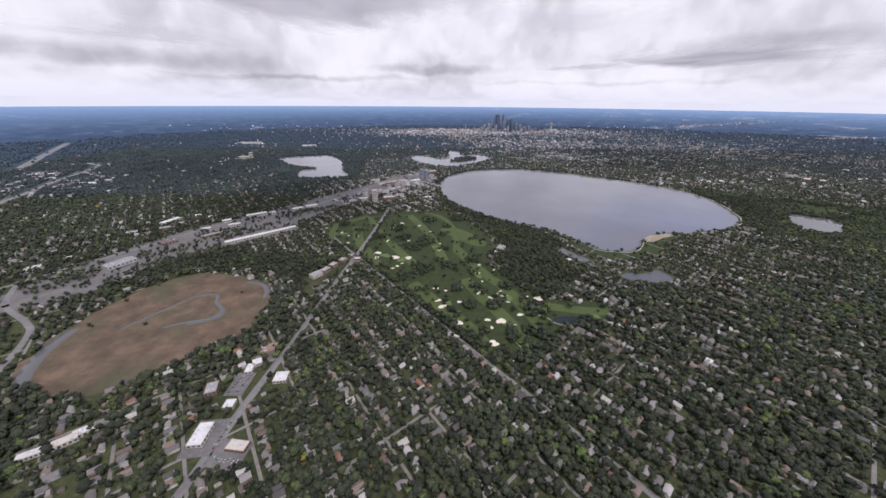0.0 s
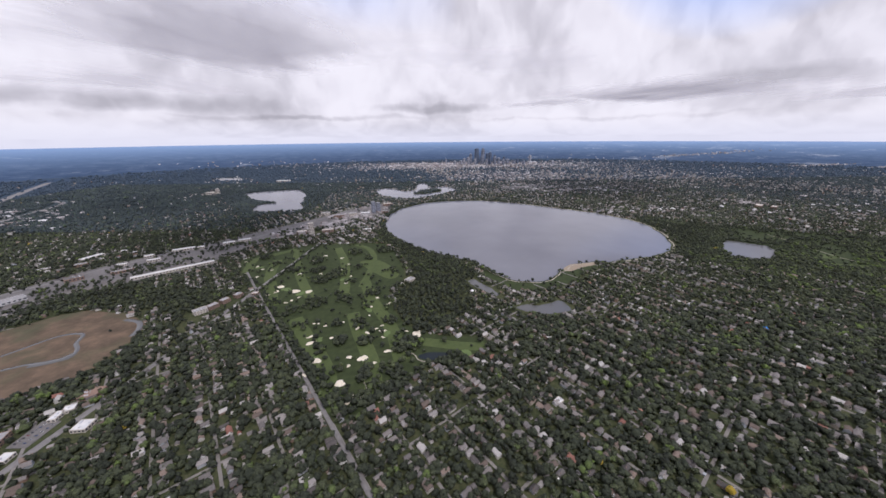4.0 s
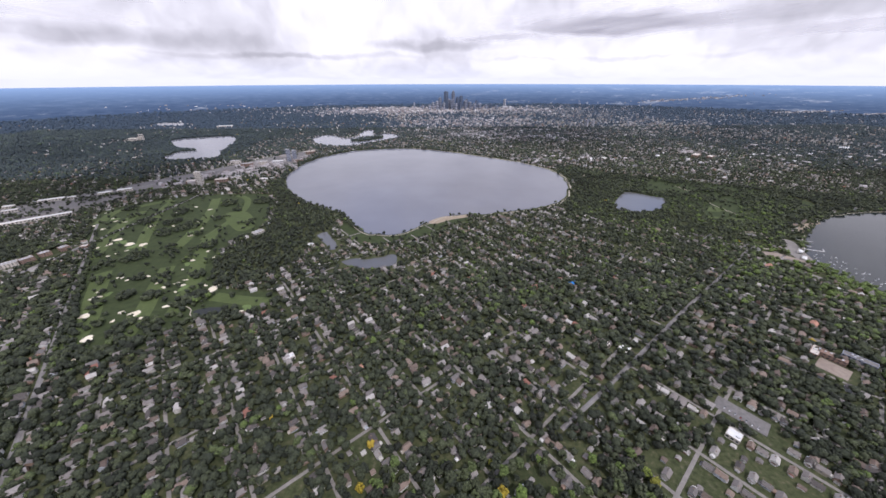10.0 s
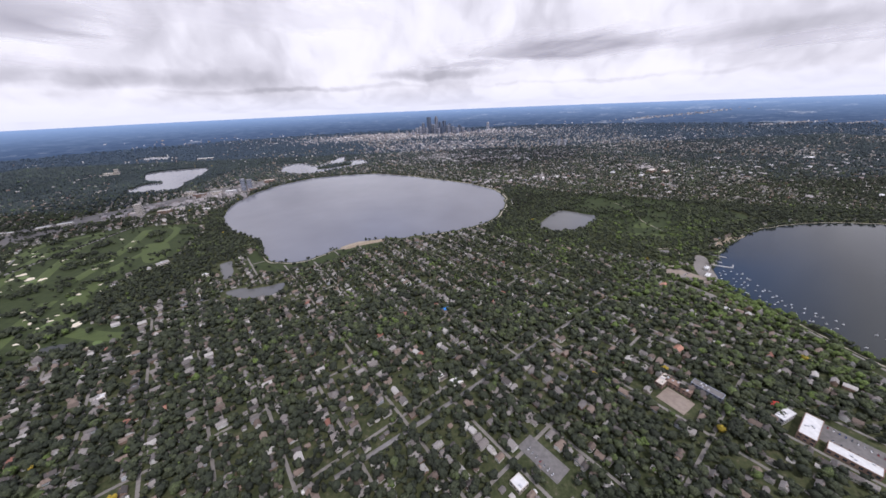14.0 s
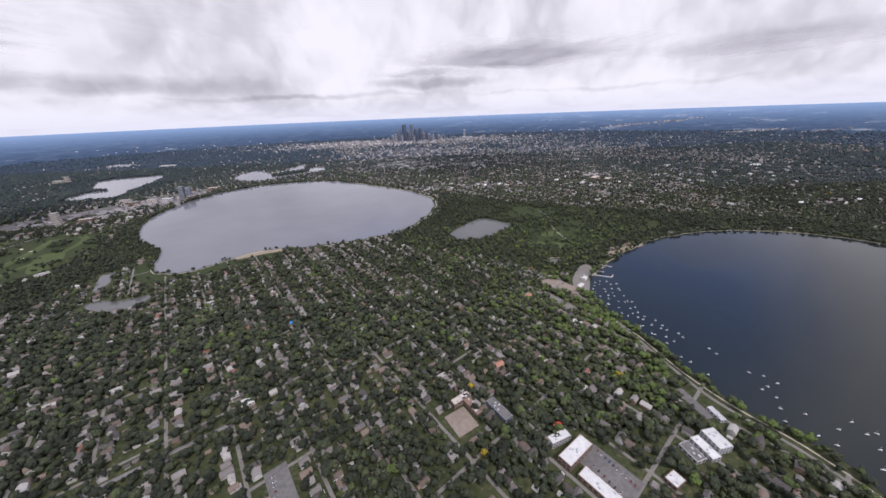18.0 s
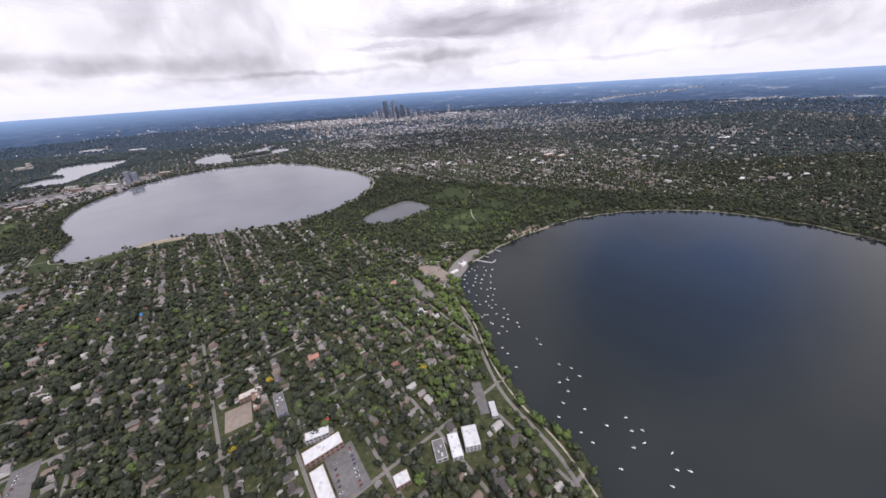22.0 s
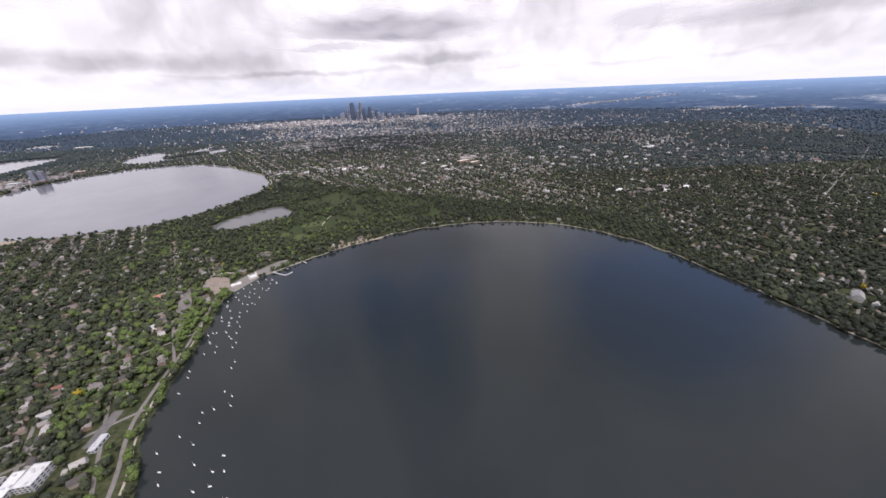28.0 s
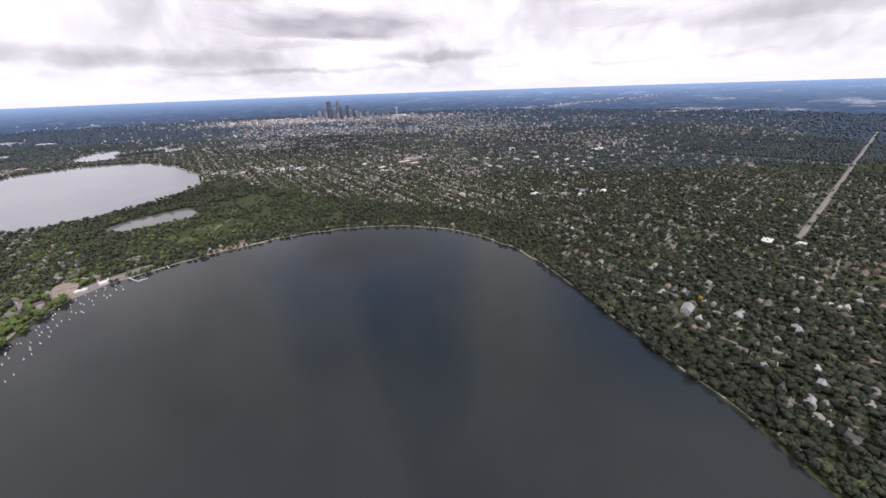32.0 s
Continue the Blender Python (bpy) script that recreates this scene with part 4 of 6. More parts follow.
def woodland(name, sites, count, shape, label, tall=1.0, mat=None):
    n = len(sites)
    x, y, r, tone = sites.T
    z = land_height(x, y)
    height = r * 2.0 * tall
    parts = []
    for i in range(count):
        if i == 0:
            off = np.zeros((n, 3))
            k = np.full(n, 0.78 if count > 1 else 1.0)
        else:
            a = i * 2.4 + rng.uniform(-0.7, 0.7, n)
            d = rng.uniform(0.30, 0.85, n)
            off = np.stack((np.cos(a) * d, np.sin(a) * d, rng.uniform(-0.35, 0.35, n) + 0.55 * (0.85 - d)), 1)
            k = rng.uniform(0.30, 0.52, n)
        c = np.stack((x, y, z + height - r * 0.95), 1) + off * r[:, None]
        rad = np.stack((r * k, r * k, r * k * rng.uniform(0.75, 1.05, n)), 1)
        shade = np.where(tone > 0.99, 1.0, np.clip(tone + rng.normal(0, 0.07, n), 0, 0.94))
        parts.append(clumps(c, rad, shade, shape if i == 0 else OCTA, 0.3 if i == 0 else 0.42))
    off, V, F, T = 0, [], [], []
    for v, f, t in parts:
        V.append(v), F.append(f + off), T.append(t)
        off += len(v)
    ob = sheet(name, np.concatenate(V), np.concatenate(F), mat or M_LEAF, tone=np.concatenate(T))
    return tagged(ob, label, "trees", kind="stuff")


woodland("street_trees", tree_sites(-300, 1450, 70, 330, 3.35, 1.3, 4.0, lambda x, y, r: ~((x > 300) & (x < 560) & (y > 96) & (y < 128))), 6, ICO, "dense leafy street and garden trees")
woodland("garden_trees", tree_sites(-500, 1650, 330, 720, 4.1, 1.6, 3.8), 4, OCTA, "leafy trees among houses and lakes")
woodland("trees_below", tree_sites(-300, 1450, -160, 70, 5.0, 1.8, 3.6), 1, OCTA, "leafy trees of the southern blocks")
woodland("outer_trees", np.concatenate((tree_sites(-900, -300, 70, 330, 4.5, 1.9, 3.2), tree_sites(1450, 2000, 70, 330, 4.5, 1.9, 3.2),
                                        tree_sites(-1000, -500, 330, 720, 5.0, 2.0, 3.4), tree_sites(1650, 2100, 330, 720, 5.0, 2.0, 3.4))), 1, OCTA, "leafy trees of the outer suburbs")
beyond = np.concatenate((tree_sites(-1300, 2300, 720, 1100, 5.6, 2.2, 4.0), tree_sites(-1300, 2300, 1100, 1500, 6.4, 2.4, 4.4)))
reach = np.hypot(beyond[:, 0] - CENTRE[0], beyond[:, 1] - CENTRE[1]) + rng.normal(0, 130, len(beyond))
for nm, lo, hi, mat, label in (("middle_trees", 0, 820, M_LEAF, "leafy trees beyond the lakes"), ("distant_trees", 820, 1180, M_LEAF_HALF, "distant treetops of the city"), ("distant_woods", 1180, 9999, M_LEAF_MID, "distant treetops of the city tinted blue for haze")):
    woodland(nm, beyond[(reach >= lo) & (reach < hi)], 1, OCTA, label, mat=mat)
woodland("far_woods", np.concatenate((tree_sites(-2100, 3200, 1500, 2950, 12.5, 4.0, 7.2, lambda x, y, r: r < 2990 - 900 * rng.random(len(r)) ** 2.2), tree_sites(-2300, -1300, 500, 1500, 12.5, 4.0, 7.2), tree_sites(2300, 3300, 500, 1500, 12.5, 4.0, 7.2))), 1, OCTA, "far woods and shade trees tinted blue for haze", 0.7, M_LEAF_FAR)


def low_buildings():
    """Pale flat roofs of the inner city, thick toward the towers."""
    areas = ((-950, 830, 160, 120, 110, 0), (-1085, 940, 50, 45, 40, 0), (450, 2420, 560, 170, 1500, 1), (-60, 2270, 420, 170, 800, 0), (200, 2300, 420, 200, 700, 1), (520, 1700, 300, 260, 1000, 0), (510, 1290, 90, 70, 220, 0), (680, 1280, 240, 160, 420, 0), (1000, 2300, 420, 260, 500, 0), (1300, 2300, 700, 500, 550, 0), (1500, 1500, 700, 400, 420, 0),
             (620, 855, 50, 30, 26, 0), (760, 875, 90, 40, 40, 0), (1250, 900, 380, 180, 170, 0), (-700, 2500, 800, 300, 160, 0), (2640, 2085, 230, 30, 110, 0), (2930, 1920, 110, 20, 40, 0), (2560, 2890, 420, 60, 150, 0), (-60, 800, 95, 110, 120, 2), (-180, 700, 60, 60, 36, 2), (1360, 590, 60, 30, 12, 0), (1085, 940, 60, 30, 30, 2))
    rows, tones = [], []
    for cx, cy, sx, sy, n, tall in areas:
        x, y = rng.normal(cx, sx * 0.55, n), rng.normal(cy, sy * 0.55, n)
        use = land_use(x, y)
        ok = ((use == 0) | ((use == 5) & (tall == 2))) & ~on_road(x, y, 4.0)
        x, y = x[ok], y[ok]
        k = len(x)
        tones.append(rng.uniform(0.25, 0.80, k) if tall == 2 else rng.random(k))
        rows.append(np.column_stack((x, y, np.full(k, 0.6435) + (rng.random(k) < 0.5) * 1.5708, rng.uniform(3.5, 9, k), rng.uniform(5, 17, k), rng.uniform(2.5, (6, 13, 6)[tall], k))))
    h = np.concatenate(rows)
    n = len(h)
    w, d, e = h[:, 3] / 2, h[:, 4] / 2, h[:, 5]
    z = land_height(h[:, 0], h[:, 1])
    P = [(-d, -w, z), (d, -w, z), (d, w, z), (-d, w, z), (-d, -w, z + e), (d, -w, z + e), (d, w, z + e), (-d, w, z + e)]
    loc = np.array(P).transpose(2, 0, 1)
    c, q = np.cos(h[:, 2])[:, None], np.sin(h[:, 2])[:, None]
    V = np.stack((h[:, 0][:, None] + c * loc[:, :, 0] - q * loc[:, :, 1], h[:, 1][:, None] + q * loc[:, :, 0] + c * loc[:, :, 1], loc[:, :, 2]), -1)
    f = np.array([(0, 1, 5, 4), (1, 2, 6, 5), (2, 3, 7, 6), (3, 0, 4, 7), (4, 5, 6, 7)]) + (np.arange(n) * 8)[:, None, None]
    ob = sheet("city_blocks", V.reshape(-1, 3), f.reshape(-1, 4), [M_CITY], tone=np.repeat(np.concatenate(tones), 8))
    tagged(ob, "pale low city buildings toward downtown", "buildings", kind="stuff")


low_buildings()


def far_houses():
    """Roofs of the outer suburbs, in rows along the street grid among the treetops."""
    u, v = np.meshgrid(np.arange(-50, 110), np.arange(-60, 420), indexing="ij")
    u, v = u.ravel(), v.ravel()
    cu = u * AVENUE + rng.choice((-7.0, 7.0), u.shape) + rng.normal(0, 1.2, u.shape)
    cv = v * 8.5 + rng.normal(0, 1.6, u.shape)
    x, y = (cu + 100.9) * EAST[0] + cv * NORTH[0], (cu + 100.9) * EAST[1] + cv * NORTH[1]
    r = np.hypot(x - CENTRE[0], y - CENTRE[1])
    ok = (r > 1380) & (r < 2650) & (y > 250) & (np.abs(((cv + STREET / 2) % STREET) - STREET / 2) > 4.5)
    x, y, r = x[ok], y[ok], r[ok]
    town = np.array([noise.noise((a * 0.0032, b * 0.0032, 2.5)) + 0.5 * noise.noise((a * 0.012, b * 0.012, 6.5)) for a, b in zip(x, y)])
    share = np.clip(0.26 + 0.85 * town, 0.02, 0.9) * np.where(x < 100, 0.22, 1.0) * np.clip((2750 - r) / 900, 0.1, 1.0)
    ok = (rng.random(len(x)) < share) & (land_use(x, y) == 0) & ~on_road(x, y, 4.0)
    x, y = x[ok], y[ok]
    n = len(x)
    size = np.stack((rng.uniform(4.0, 5.6, n), rng.uniform(5.0, 8.5, n), rng.uniform(4.2, 6.4, n), rng.uniform(1.2, 2.0, n)), 1)
    h = np.column_stack((x, y, np.full(n, 0.6435) + (rng.random(n) < 0.4) * 1.5708, size))
    houses_stuff(h, "far_houses", "pale roofs of the outer suburbs among treetops")


far_houses()

# ---- downtown ----
# bands are lightened and blued, distance haze put into the colour
M_BAND = speckled("window_band_haze_tint", (0.055, 0.072, 0.11), (0.085, 0.105, 0.15), 0.2, 0.3, 0.5)


def tower(x, y, w, d, h, mat, turn, crown=0.0):
    h *= 1.3
    base = new("skyscraper")
    base.location = (x, y, 0)
    bm = block(bmesh.new(), 0, 0, 0, w, d, h, turn)
    part("shaft", bm, mat, base)
    part("podium", block(bmesh.new(), 0, 0, 0, w * 1.5, d * 1.4, 6, turn), M_CONCRETE, base)
    bm = block(bmesh.new(), 0, 0, h, w * 0.6, d * 0.6, 3.0 + crown, turn, 0.8)
    part("rooftop", bm, mat, base)
    for z in np.arange(8, h - 3, max(10.0, h / 9)):
        part("window_band", block(bmesh.new(), 0, 0, z, w + 0.5, d + 0.5, 4.0, turn), M_BAND, base, "window band tinted blue-grey for haze")
    return tagged(base, "tall city office tower seen far off", "skyscraper", "downtown towers")


for i, (x, y, w, d, h, k, crown) in enumerate(((455, 2370, 22, 20, 88, 0, 0), (505, 2400, 16, 16, 84, 1, 8), (530, 2360, 16, 14, 60, 0, 4), (490, 2345, 15, 15, 52, 1, 0), (415, 2390, 16, 14, 58, 1, 4), (560, 2420, 18, 14, 66, 0, 0), (395, 2350, 14, 14, 44, 2, 0),
                                       (440, 2330, 12, 12, 40, 2, 0), (585, 2370, 18, 16, 46, 1, 0), (620, 2400, 20, 14, 38, 1, 0), (650, 2380, 16, 14, 32, 2, 0), (370, 2400, 14, 12, 36, 2, 0), (345, 2360, 16, 12, 26, 2, 0), (690, 2420, 22, 14, 30, 1, 0), (520, 2320, 12, 12, 34, 2, 0),
                                       (730, 2390, 20, 16, 24, 1, 0), (300, 2400, 14, 14, 24, 2, 0), (240, 2420, 6, 6, 34, 2, 0), (880, 2500, 14, 12, 46, 2, 0), (1000, 2350, 18, 12, 22, 2, 0), (475, 2440, 14, 14, 50, 1, 3), (545, 2330, 12, 12, 40, 0, 0), (600, 2440, 14, 12, 50, 0, 0), (640, 2330, 14, 12, 30, 1, 0), (670, 2450, 14, 12, 40, 0, 0), (770, 2440, 16, 12, 28, 0, 0), (800, 2380, 18, 14, 20, 1, 0), (420, 2440, 12, 12, 40, 0, 0))):
    tower(x, y, w, d, h, (M_DARKGLASS, M_GREYTOWER, M_PALETOWER)[k], 0.64, crown)

M_GRAVEL = speckled("brown_gravel", (0.23, 0.185, 0.15), (0.33, 0.28, 0.23), 0.4, 0.95)

# ---- golf course ----
def blob(x, y, r, squash, turn, z, material, name, parent, lip=0.0, label=""):
    """A rounded uneven patch, a bunker or a green, with a soft raised lip."""
    n = 14
    ph = rng.uniform(0, 6.28, 3)
    a = np.linspace(0, 2 * np.pi, n, endpoint=False)
    k = 1 + 0.22 * np.sin(2 * a + ph[0]) + 0.16 * np.sin(3 * a + ph[1]) + 0.07 * np.sin(5 * a + ph[2])
    px, py = r * k * np.cos(a), r * k * np.sin(a) * squash
    c, q = math.cos(turn), math.sin(turn)
    ring = np.stack((x + c * px - q * py, y + q * px + c * py), 1)
    inner = np.array((x, y)) + (ring - (x, y)) * 0.86
    v = np.vstack((np.column_stack((ring, np.full(n, z))), np.column_stack((inner, np.full(n, z + lip))), [[x, y, z + lip * 0.3]]))
    i = np.arange(n)
    j = (i + 1) % n
    ob = sheet(name, v, [np.stack((i, j, n + j, n + i), 1), np.stack((n + i, n + j, np.full(n, 2 * n)), 1)], material, parent)
    return tagged(ob, label)


FAIRWAYS = (((62, 205), (40, 255), (8, 300), (-20, 340), 16), ((92, 215), (82, 260), (60, 310), (44, 350), 15), ((110, 262), (92, 320), (62, 380), (40, 440), 15), ((130, 290), (165, 282), (185, 280), (192, 282), 13),
            ((-60, 370), (-90, 430), (-110, 470), (-125, 530), 15), ((-20, 390), (-55, 450), (-90, 520), (-110, 580), 13), ((20, 400), (10, 450), (-10, 520), (-40, 590), 14), ((40, 420), (40, 520), (20, 580), (-10, 605), 10), ((-150, 480), (-165, 530), (-140, 560), (-115, 585), 14))
for i, (*pts, width) in enumerate(FAIRWAYS):
    ribbon("fairway", open_curve(pts, 6), width, 0.10 + 0.006 * i, M_FAIRWAY, "mown lighter green fairway", kind="", parent=golf)
BUNKERS_SOUTH = ((57, 216, 12), (72, 216, 20), (60, 234, 18), (27, 245, 12), (30, 264, 20), (15, 292, 18), (11, 303, 13), (34, 300, 11), (6, 328, 7), (11, 328, 6), (20, 323, 8), (36, 330, 13), (57, 317, 11), (69, 308, 10), (60, 268, 13), (62, 256, 8),
                 (73, 266, 20), (82, 258, 16), (95, 276, 14), (87, 299, 7), (85, 311, 13), (77, 315, 9), (83, 321, 8), (65, 343, 7), (62, 364, 12), (110, 310, 10), (122, 304, 22), (168, 265, 10))
BUNKERS_NORTH = ((-74, 424, 17), (-73, 410, 13), (-47, 410, 18), (-29, 408, 14), (-81, 401, 9), (-42, 384, 7), (-36, 392, 6), (-47, 378, 6), (84, 371, 8), (92, 380, 10), (67, 386, 7), (15, 433, 9), (16, 457, 6), (-5, 482, 6), (-18, 534, 8), (-49, 547, 10),
                 (-64, 523, 8), (-176, 524, 7), (-149, 472, 9), (-125, 460, 9), (-145, 502, 8), (-131, 489, 7), (-115, 486, 6), (-64, 468, 10), (-32, 468, 6), (1, 505, 6))
for grade, spots in ((0.27, BUNKERS_SOUTH), (0.36, BUNKERS_NORTH)):
    for i, (x, y, r) in enumerate(spots):
        blob(x, y, r * grade, rng.uniform(0.5, 0.8), rng.uniform(-0.6, 1.2), 0.20 + 0.006 * (i % 5), M_SAND, "bunker", golf, 0.12, "pale sand bunker")
for x, y, r in ((65, 222, 5), (27, 272, 5), (77, 262, 5), (22, 298, 4), (90, 306, 5), (62, 356, 5), (-62, 416, 7), (-38, 402, 6), (-140, 498, 6), (-60, 535, 6), (172, 271, 5), (88, 376, 5), (8, 445, 5)):
    blob(x, y, r, 0.8, rng.uniform(0, 3), 0.17, M_GREEN, "putting_green", golf, 0.06, "smooth bright putting green")
flat_patch("practice_range", closed_curve([(18, 516), (50, 519), (87, 466), (74, 445), (36, 484)], 5), 0.165, M_FAIRWAY, "", "", kind="", parent=golf)
for line in (((108, 278), (121, 270), (127, 261), (148, 256)), ((78, 240), (84, 226), (80, 216)), ((100, 236), (104, 224), (96, 212))):
    ribbon("cart_path", open_curve(line, 5), 0.9, 0.16, M_PATH, "narrow pale cart path", kind="", parent=golf)

# ---- shores, lawns, lots ----
for i, (line, w) in enumerate(((((-300, 186), (-318, 208), (-330, 236), (-334, 262)), 10.0), (((-290, 262), (-274, 288), (-257, 315), (-236, 318), (-226, 302), (-213, 290), (-209, 277), (-224, 272), (-238, 269), (-252, 262)), 3.6), (((-210, 284), (-214, 276), (-224, 271), (-234, 268)), 7.0), (((-216, 346), (-196, 340), (-184, 326), (-180, 312)), 5.0))):
    ribbon("water_channel", open_curve(line, 6), w, 0.14 + 0.01 * i, M_POND, "shallow grey channel through the reeds", "water")
flat_patch("lawn_cemetery", LAWN, 0.05, M_TURF, "green park lawn with scattered trees", "lawn")
flat_patch("lawn_shore", SHORE_LAWN, 0.06, M_TURF, "mown grass bank by the lake", "lawn")
flat_patch("beach_west", closed_curve([(343, 468), (362, 486), (384, 490), (404, 494), (402, 484), (376, 474), (352, 460)], 5), 0.15, M_BEACH, "tan sand beach by the lake", "beach")
flat_patch("beach_south", closed_curve([(862, 408), (883, 419), (903, 430), (925, 440), (905, 440), (880, 430), (858, 416)], 5), 0.15, M_BEACH, "narrow tan lake beach", "beach")
for k, pts in enumerate(([(760, 445), (778, 448), (794, 466), (776, 474), (758, 460)], [(794, 448), (818, 444), (830, 456), (806, 466)], [(796, 494), (812, 490), (832, 503), (822, 512), (804, 506)], [(905, 500), (940, 505), (960, 520), (930, 520)])):
    flat_patch(f"meadow_{k + 1}", closed_curve(pts, 5), 0.12, M_FAIRWAY, "bright green meadow clearing", "meadow")


for k, shape in enumerate(PLAZAS):
    flat_patch(f"terrace_{k + 1}", shape, 0.23 + 0.01 * k, M_GRAVEL if k == 2 else M_STREET, "tan gravel ground by the lakeside pavilion", "terrace")


def shore_path(name, outline, start, stop, away, width, label):
    """A path that keeps a few metres off the water along part of a shore."""
    q = np.vstack((outline, outline))[start:stop]
    d = np.gradient(q, axis=0)
    d /= np.linalg.norm(d, axis=1)[:, None]
    side = np.stack((-d[:, 1], d[:, 0]), 1)
    if inside(outline, *(q[5] + side[5] * 3).reshape(2, 1))[0]:
        side = -side
    ribbon(name, q + side * away, width, 0.17, M_PATH, label, "path")


shore_path("path_south_lake", LAKE_SOUTH, 30, 128, 2.6, 1.3, "pale lakeside walking path")
for k, line in enumerate(SIDINGS):
    ribbon(f"railway_siding_{k + 1}", line, 1.6, 0.20 + 0.01 * k, M_TRACK, "railway siding on grey ballast", "railway")
shore_path("road_west_lake", LAKE_WEST, 40, 104, 4.5, 2.0, "pale drive along the lake shore")
shore_path("path_west_lake", LAKE_WEST, 108, 150, 3.0, 1.2, "pale path along the grassy shore")
for nm, line, w in (("road_park", ((1127, 478), (1124, 520), (1141, 554), (1128, 600), (1126, 640)), 3.0), ("path_park", ((830, 470), (826, 520), (838, 580), (835, 630)), 1.0), ("road_hill", ((747, 360), (760, 366), (778, 367), (803, 404), (792, 414), (776, 410), (784, 396)), 2.0), ("road_berry", ((640, 660), (668, 690), (690, 720), (700, 760)), 2.4)):
    ribbon(nm, open_curve(line, 6), w, 0.18, M_PATH, "pale winding park road", "road")
for nm, x, y, w, d, turn in (("lot_shops", -142, 150, 20, 26, 4), ("lot_corner", -121, 139, 22, 18, -8), ("lot_stores", -143, 193, 14, 22, 0), ("lot_flats", 720, 145, 16, 28, 35), ("lot_school", 543, 148, 12, 27, 37), ("lot_shore", 767, 341, 36, 12, -47), ("lot_terrace", 796, 184, 6, 24, 8),
                             ("lot_yard", 643, 181, 15, 17, 30), ("lot_round", 786, 405, 12, 8, 0), ("lot_junction", -100, 402, 16, 12, 0), ("lot_sheds", -258, 482, 100, 14, 40), ("lot_works", -380, 470, 36, 36, 50), ("lot_yards", -405, 400, 26, 36, 60), ("lot_clinic", 1085, 850, 50, 40, 37)):
    me = block(bmesh.new(), 0, 0, 0, w, d, 0.2, 0)
    ob = bpy.data.meshes.new(nm)
    me.to_mesh(ob), me.free()
    ob.materials.append(M_GRAVEL if nm in ("lot_yard", "lot_shore") else M_LOT)
    lot = new(nm, ob)
    lot.matrix_basis = pose(x, y, 0, 0, 0, turn)
    tagged(lot, "worn grey parking lot" if nm not in ("lot_yard", "lot_shore") else "tan gravel yard", "parking lot", kind="structure")

# ---- buildings ----

def shared(name, bm, material):
    me = bpy.data.meshes.new(name)
    bm.to_mesh(me), bm.free()
    me.materials.append(material)
    return me


PANE = shared("window", block(bmesh.new(), 0, 0, 0, 1, 0.08, 1), M_GLASS)
VENT = shared("rooftop_unit", block(bmesh.new(), 0, 0, 0, 1.2, 0.9, 0.7, 0, 0.92), M_METAL)


def child(name, mesh, parent, m):
    ob = new(name, mesh)
    ob.parent = parent
    ob.matrix_basis = m
    return ob


def flat_building(name, label, category, x, y, w, d, turn, h, wall, roof, storeys=1, bays=6, vents=3, group=""):
    """A flat-roofed block: walls with a parapet, a sunk roof, rooftop units and rows of windows."""
    base = new(name)
    base.matrix_basis = pose(x, y, 0, 0, 0, turn)
    bm, t = bmesh.new(), 0.3
    ring = [[bm.verts.new((sx * (w / 2 - k), sy * (d / 2 - k), z)) for sx, sy in ((-1, -1), (1, -1), (1, 1), (-1, 1))] for k, z in ((0, 0), (0, h), (t, h), (t, h - 0.6))]
    for lo, hi in zip(ring[:-1], ring[1:]):
        for i in range(4):
            j = (i + 1) % 4
            bm.faces.new((lo[i], lo[j], hi[j], hi[i]))
    part("wall", bm, wall, base)
    part("roof", block(bmesh.new(), 0, 0, h - 0.5, w - 2 * t, d - 2 * t, 0.3), roof, base)
    for i in range(vents):
        child("rooftop_unit", VENT, base, pose(rng.uniform(-0.36, 0.36) * w, rng.uniform(-0.36, 0.36) * d, h - 0.2, 0, 0, rng.choice((0, 90))))
    tall = h / storeys
    for k in range(storeys):
        for side, length, depth in ((0, w, d), (90, d, w)):
            n = max(2, round(bays * length / max(w, d)))
            for i in range(n):
                u = (i + 0.5) / n * length - length / 2
                for flip in (-1, 1):
                    place = (u, flip * (depth / 2 + 0.01)) if side == 0 else (flip * (depth / 2 + 0.01), u)
                    child("window", PANE, base, pose(*place, (k + 0.3) * tall, 0, 0, side) @ Matrix.Diagonal((length / n * 0.55, 1, tall * 0.42, 1)))
    return tagged(base, label, category, group)


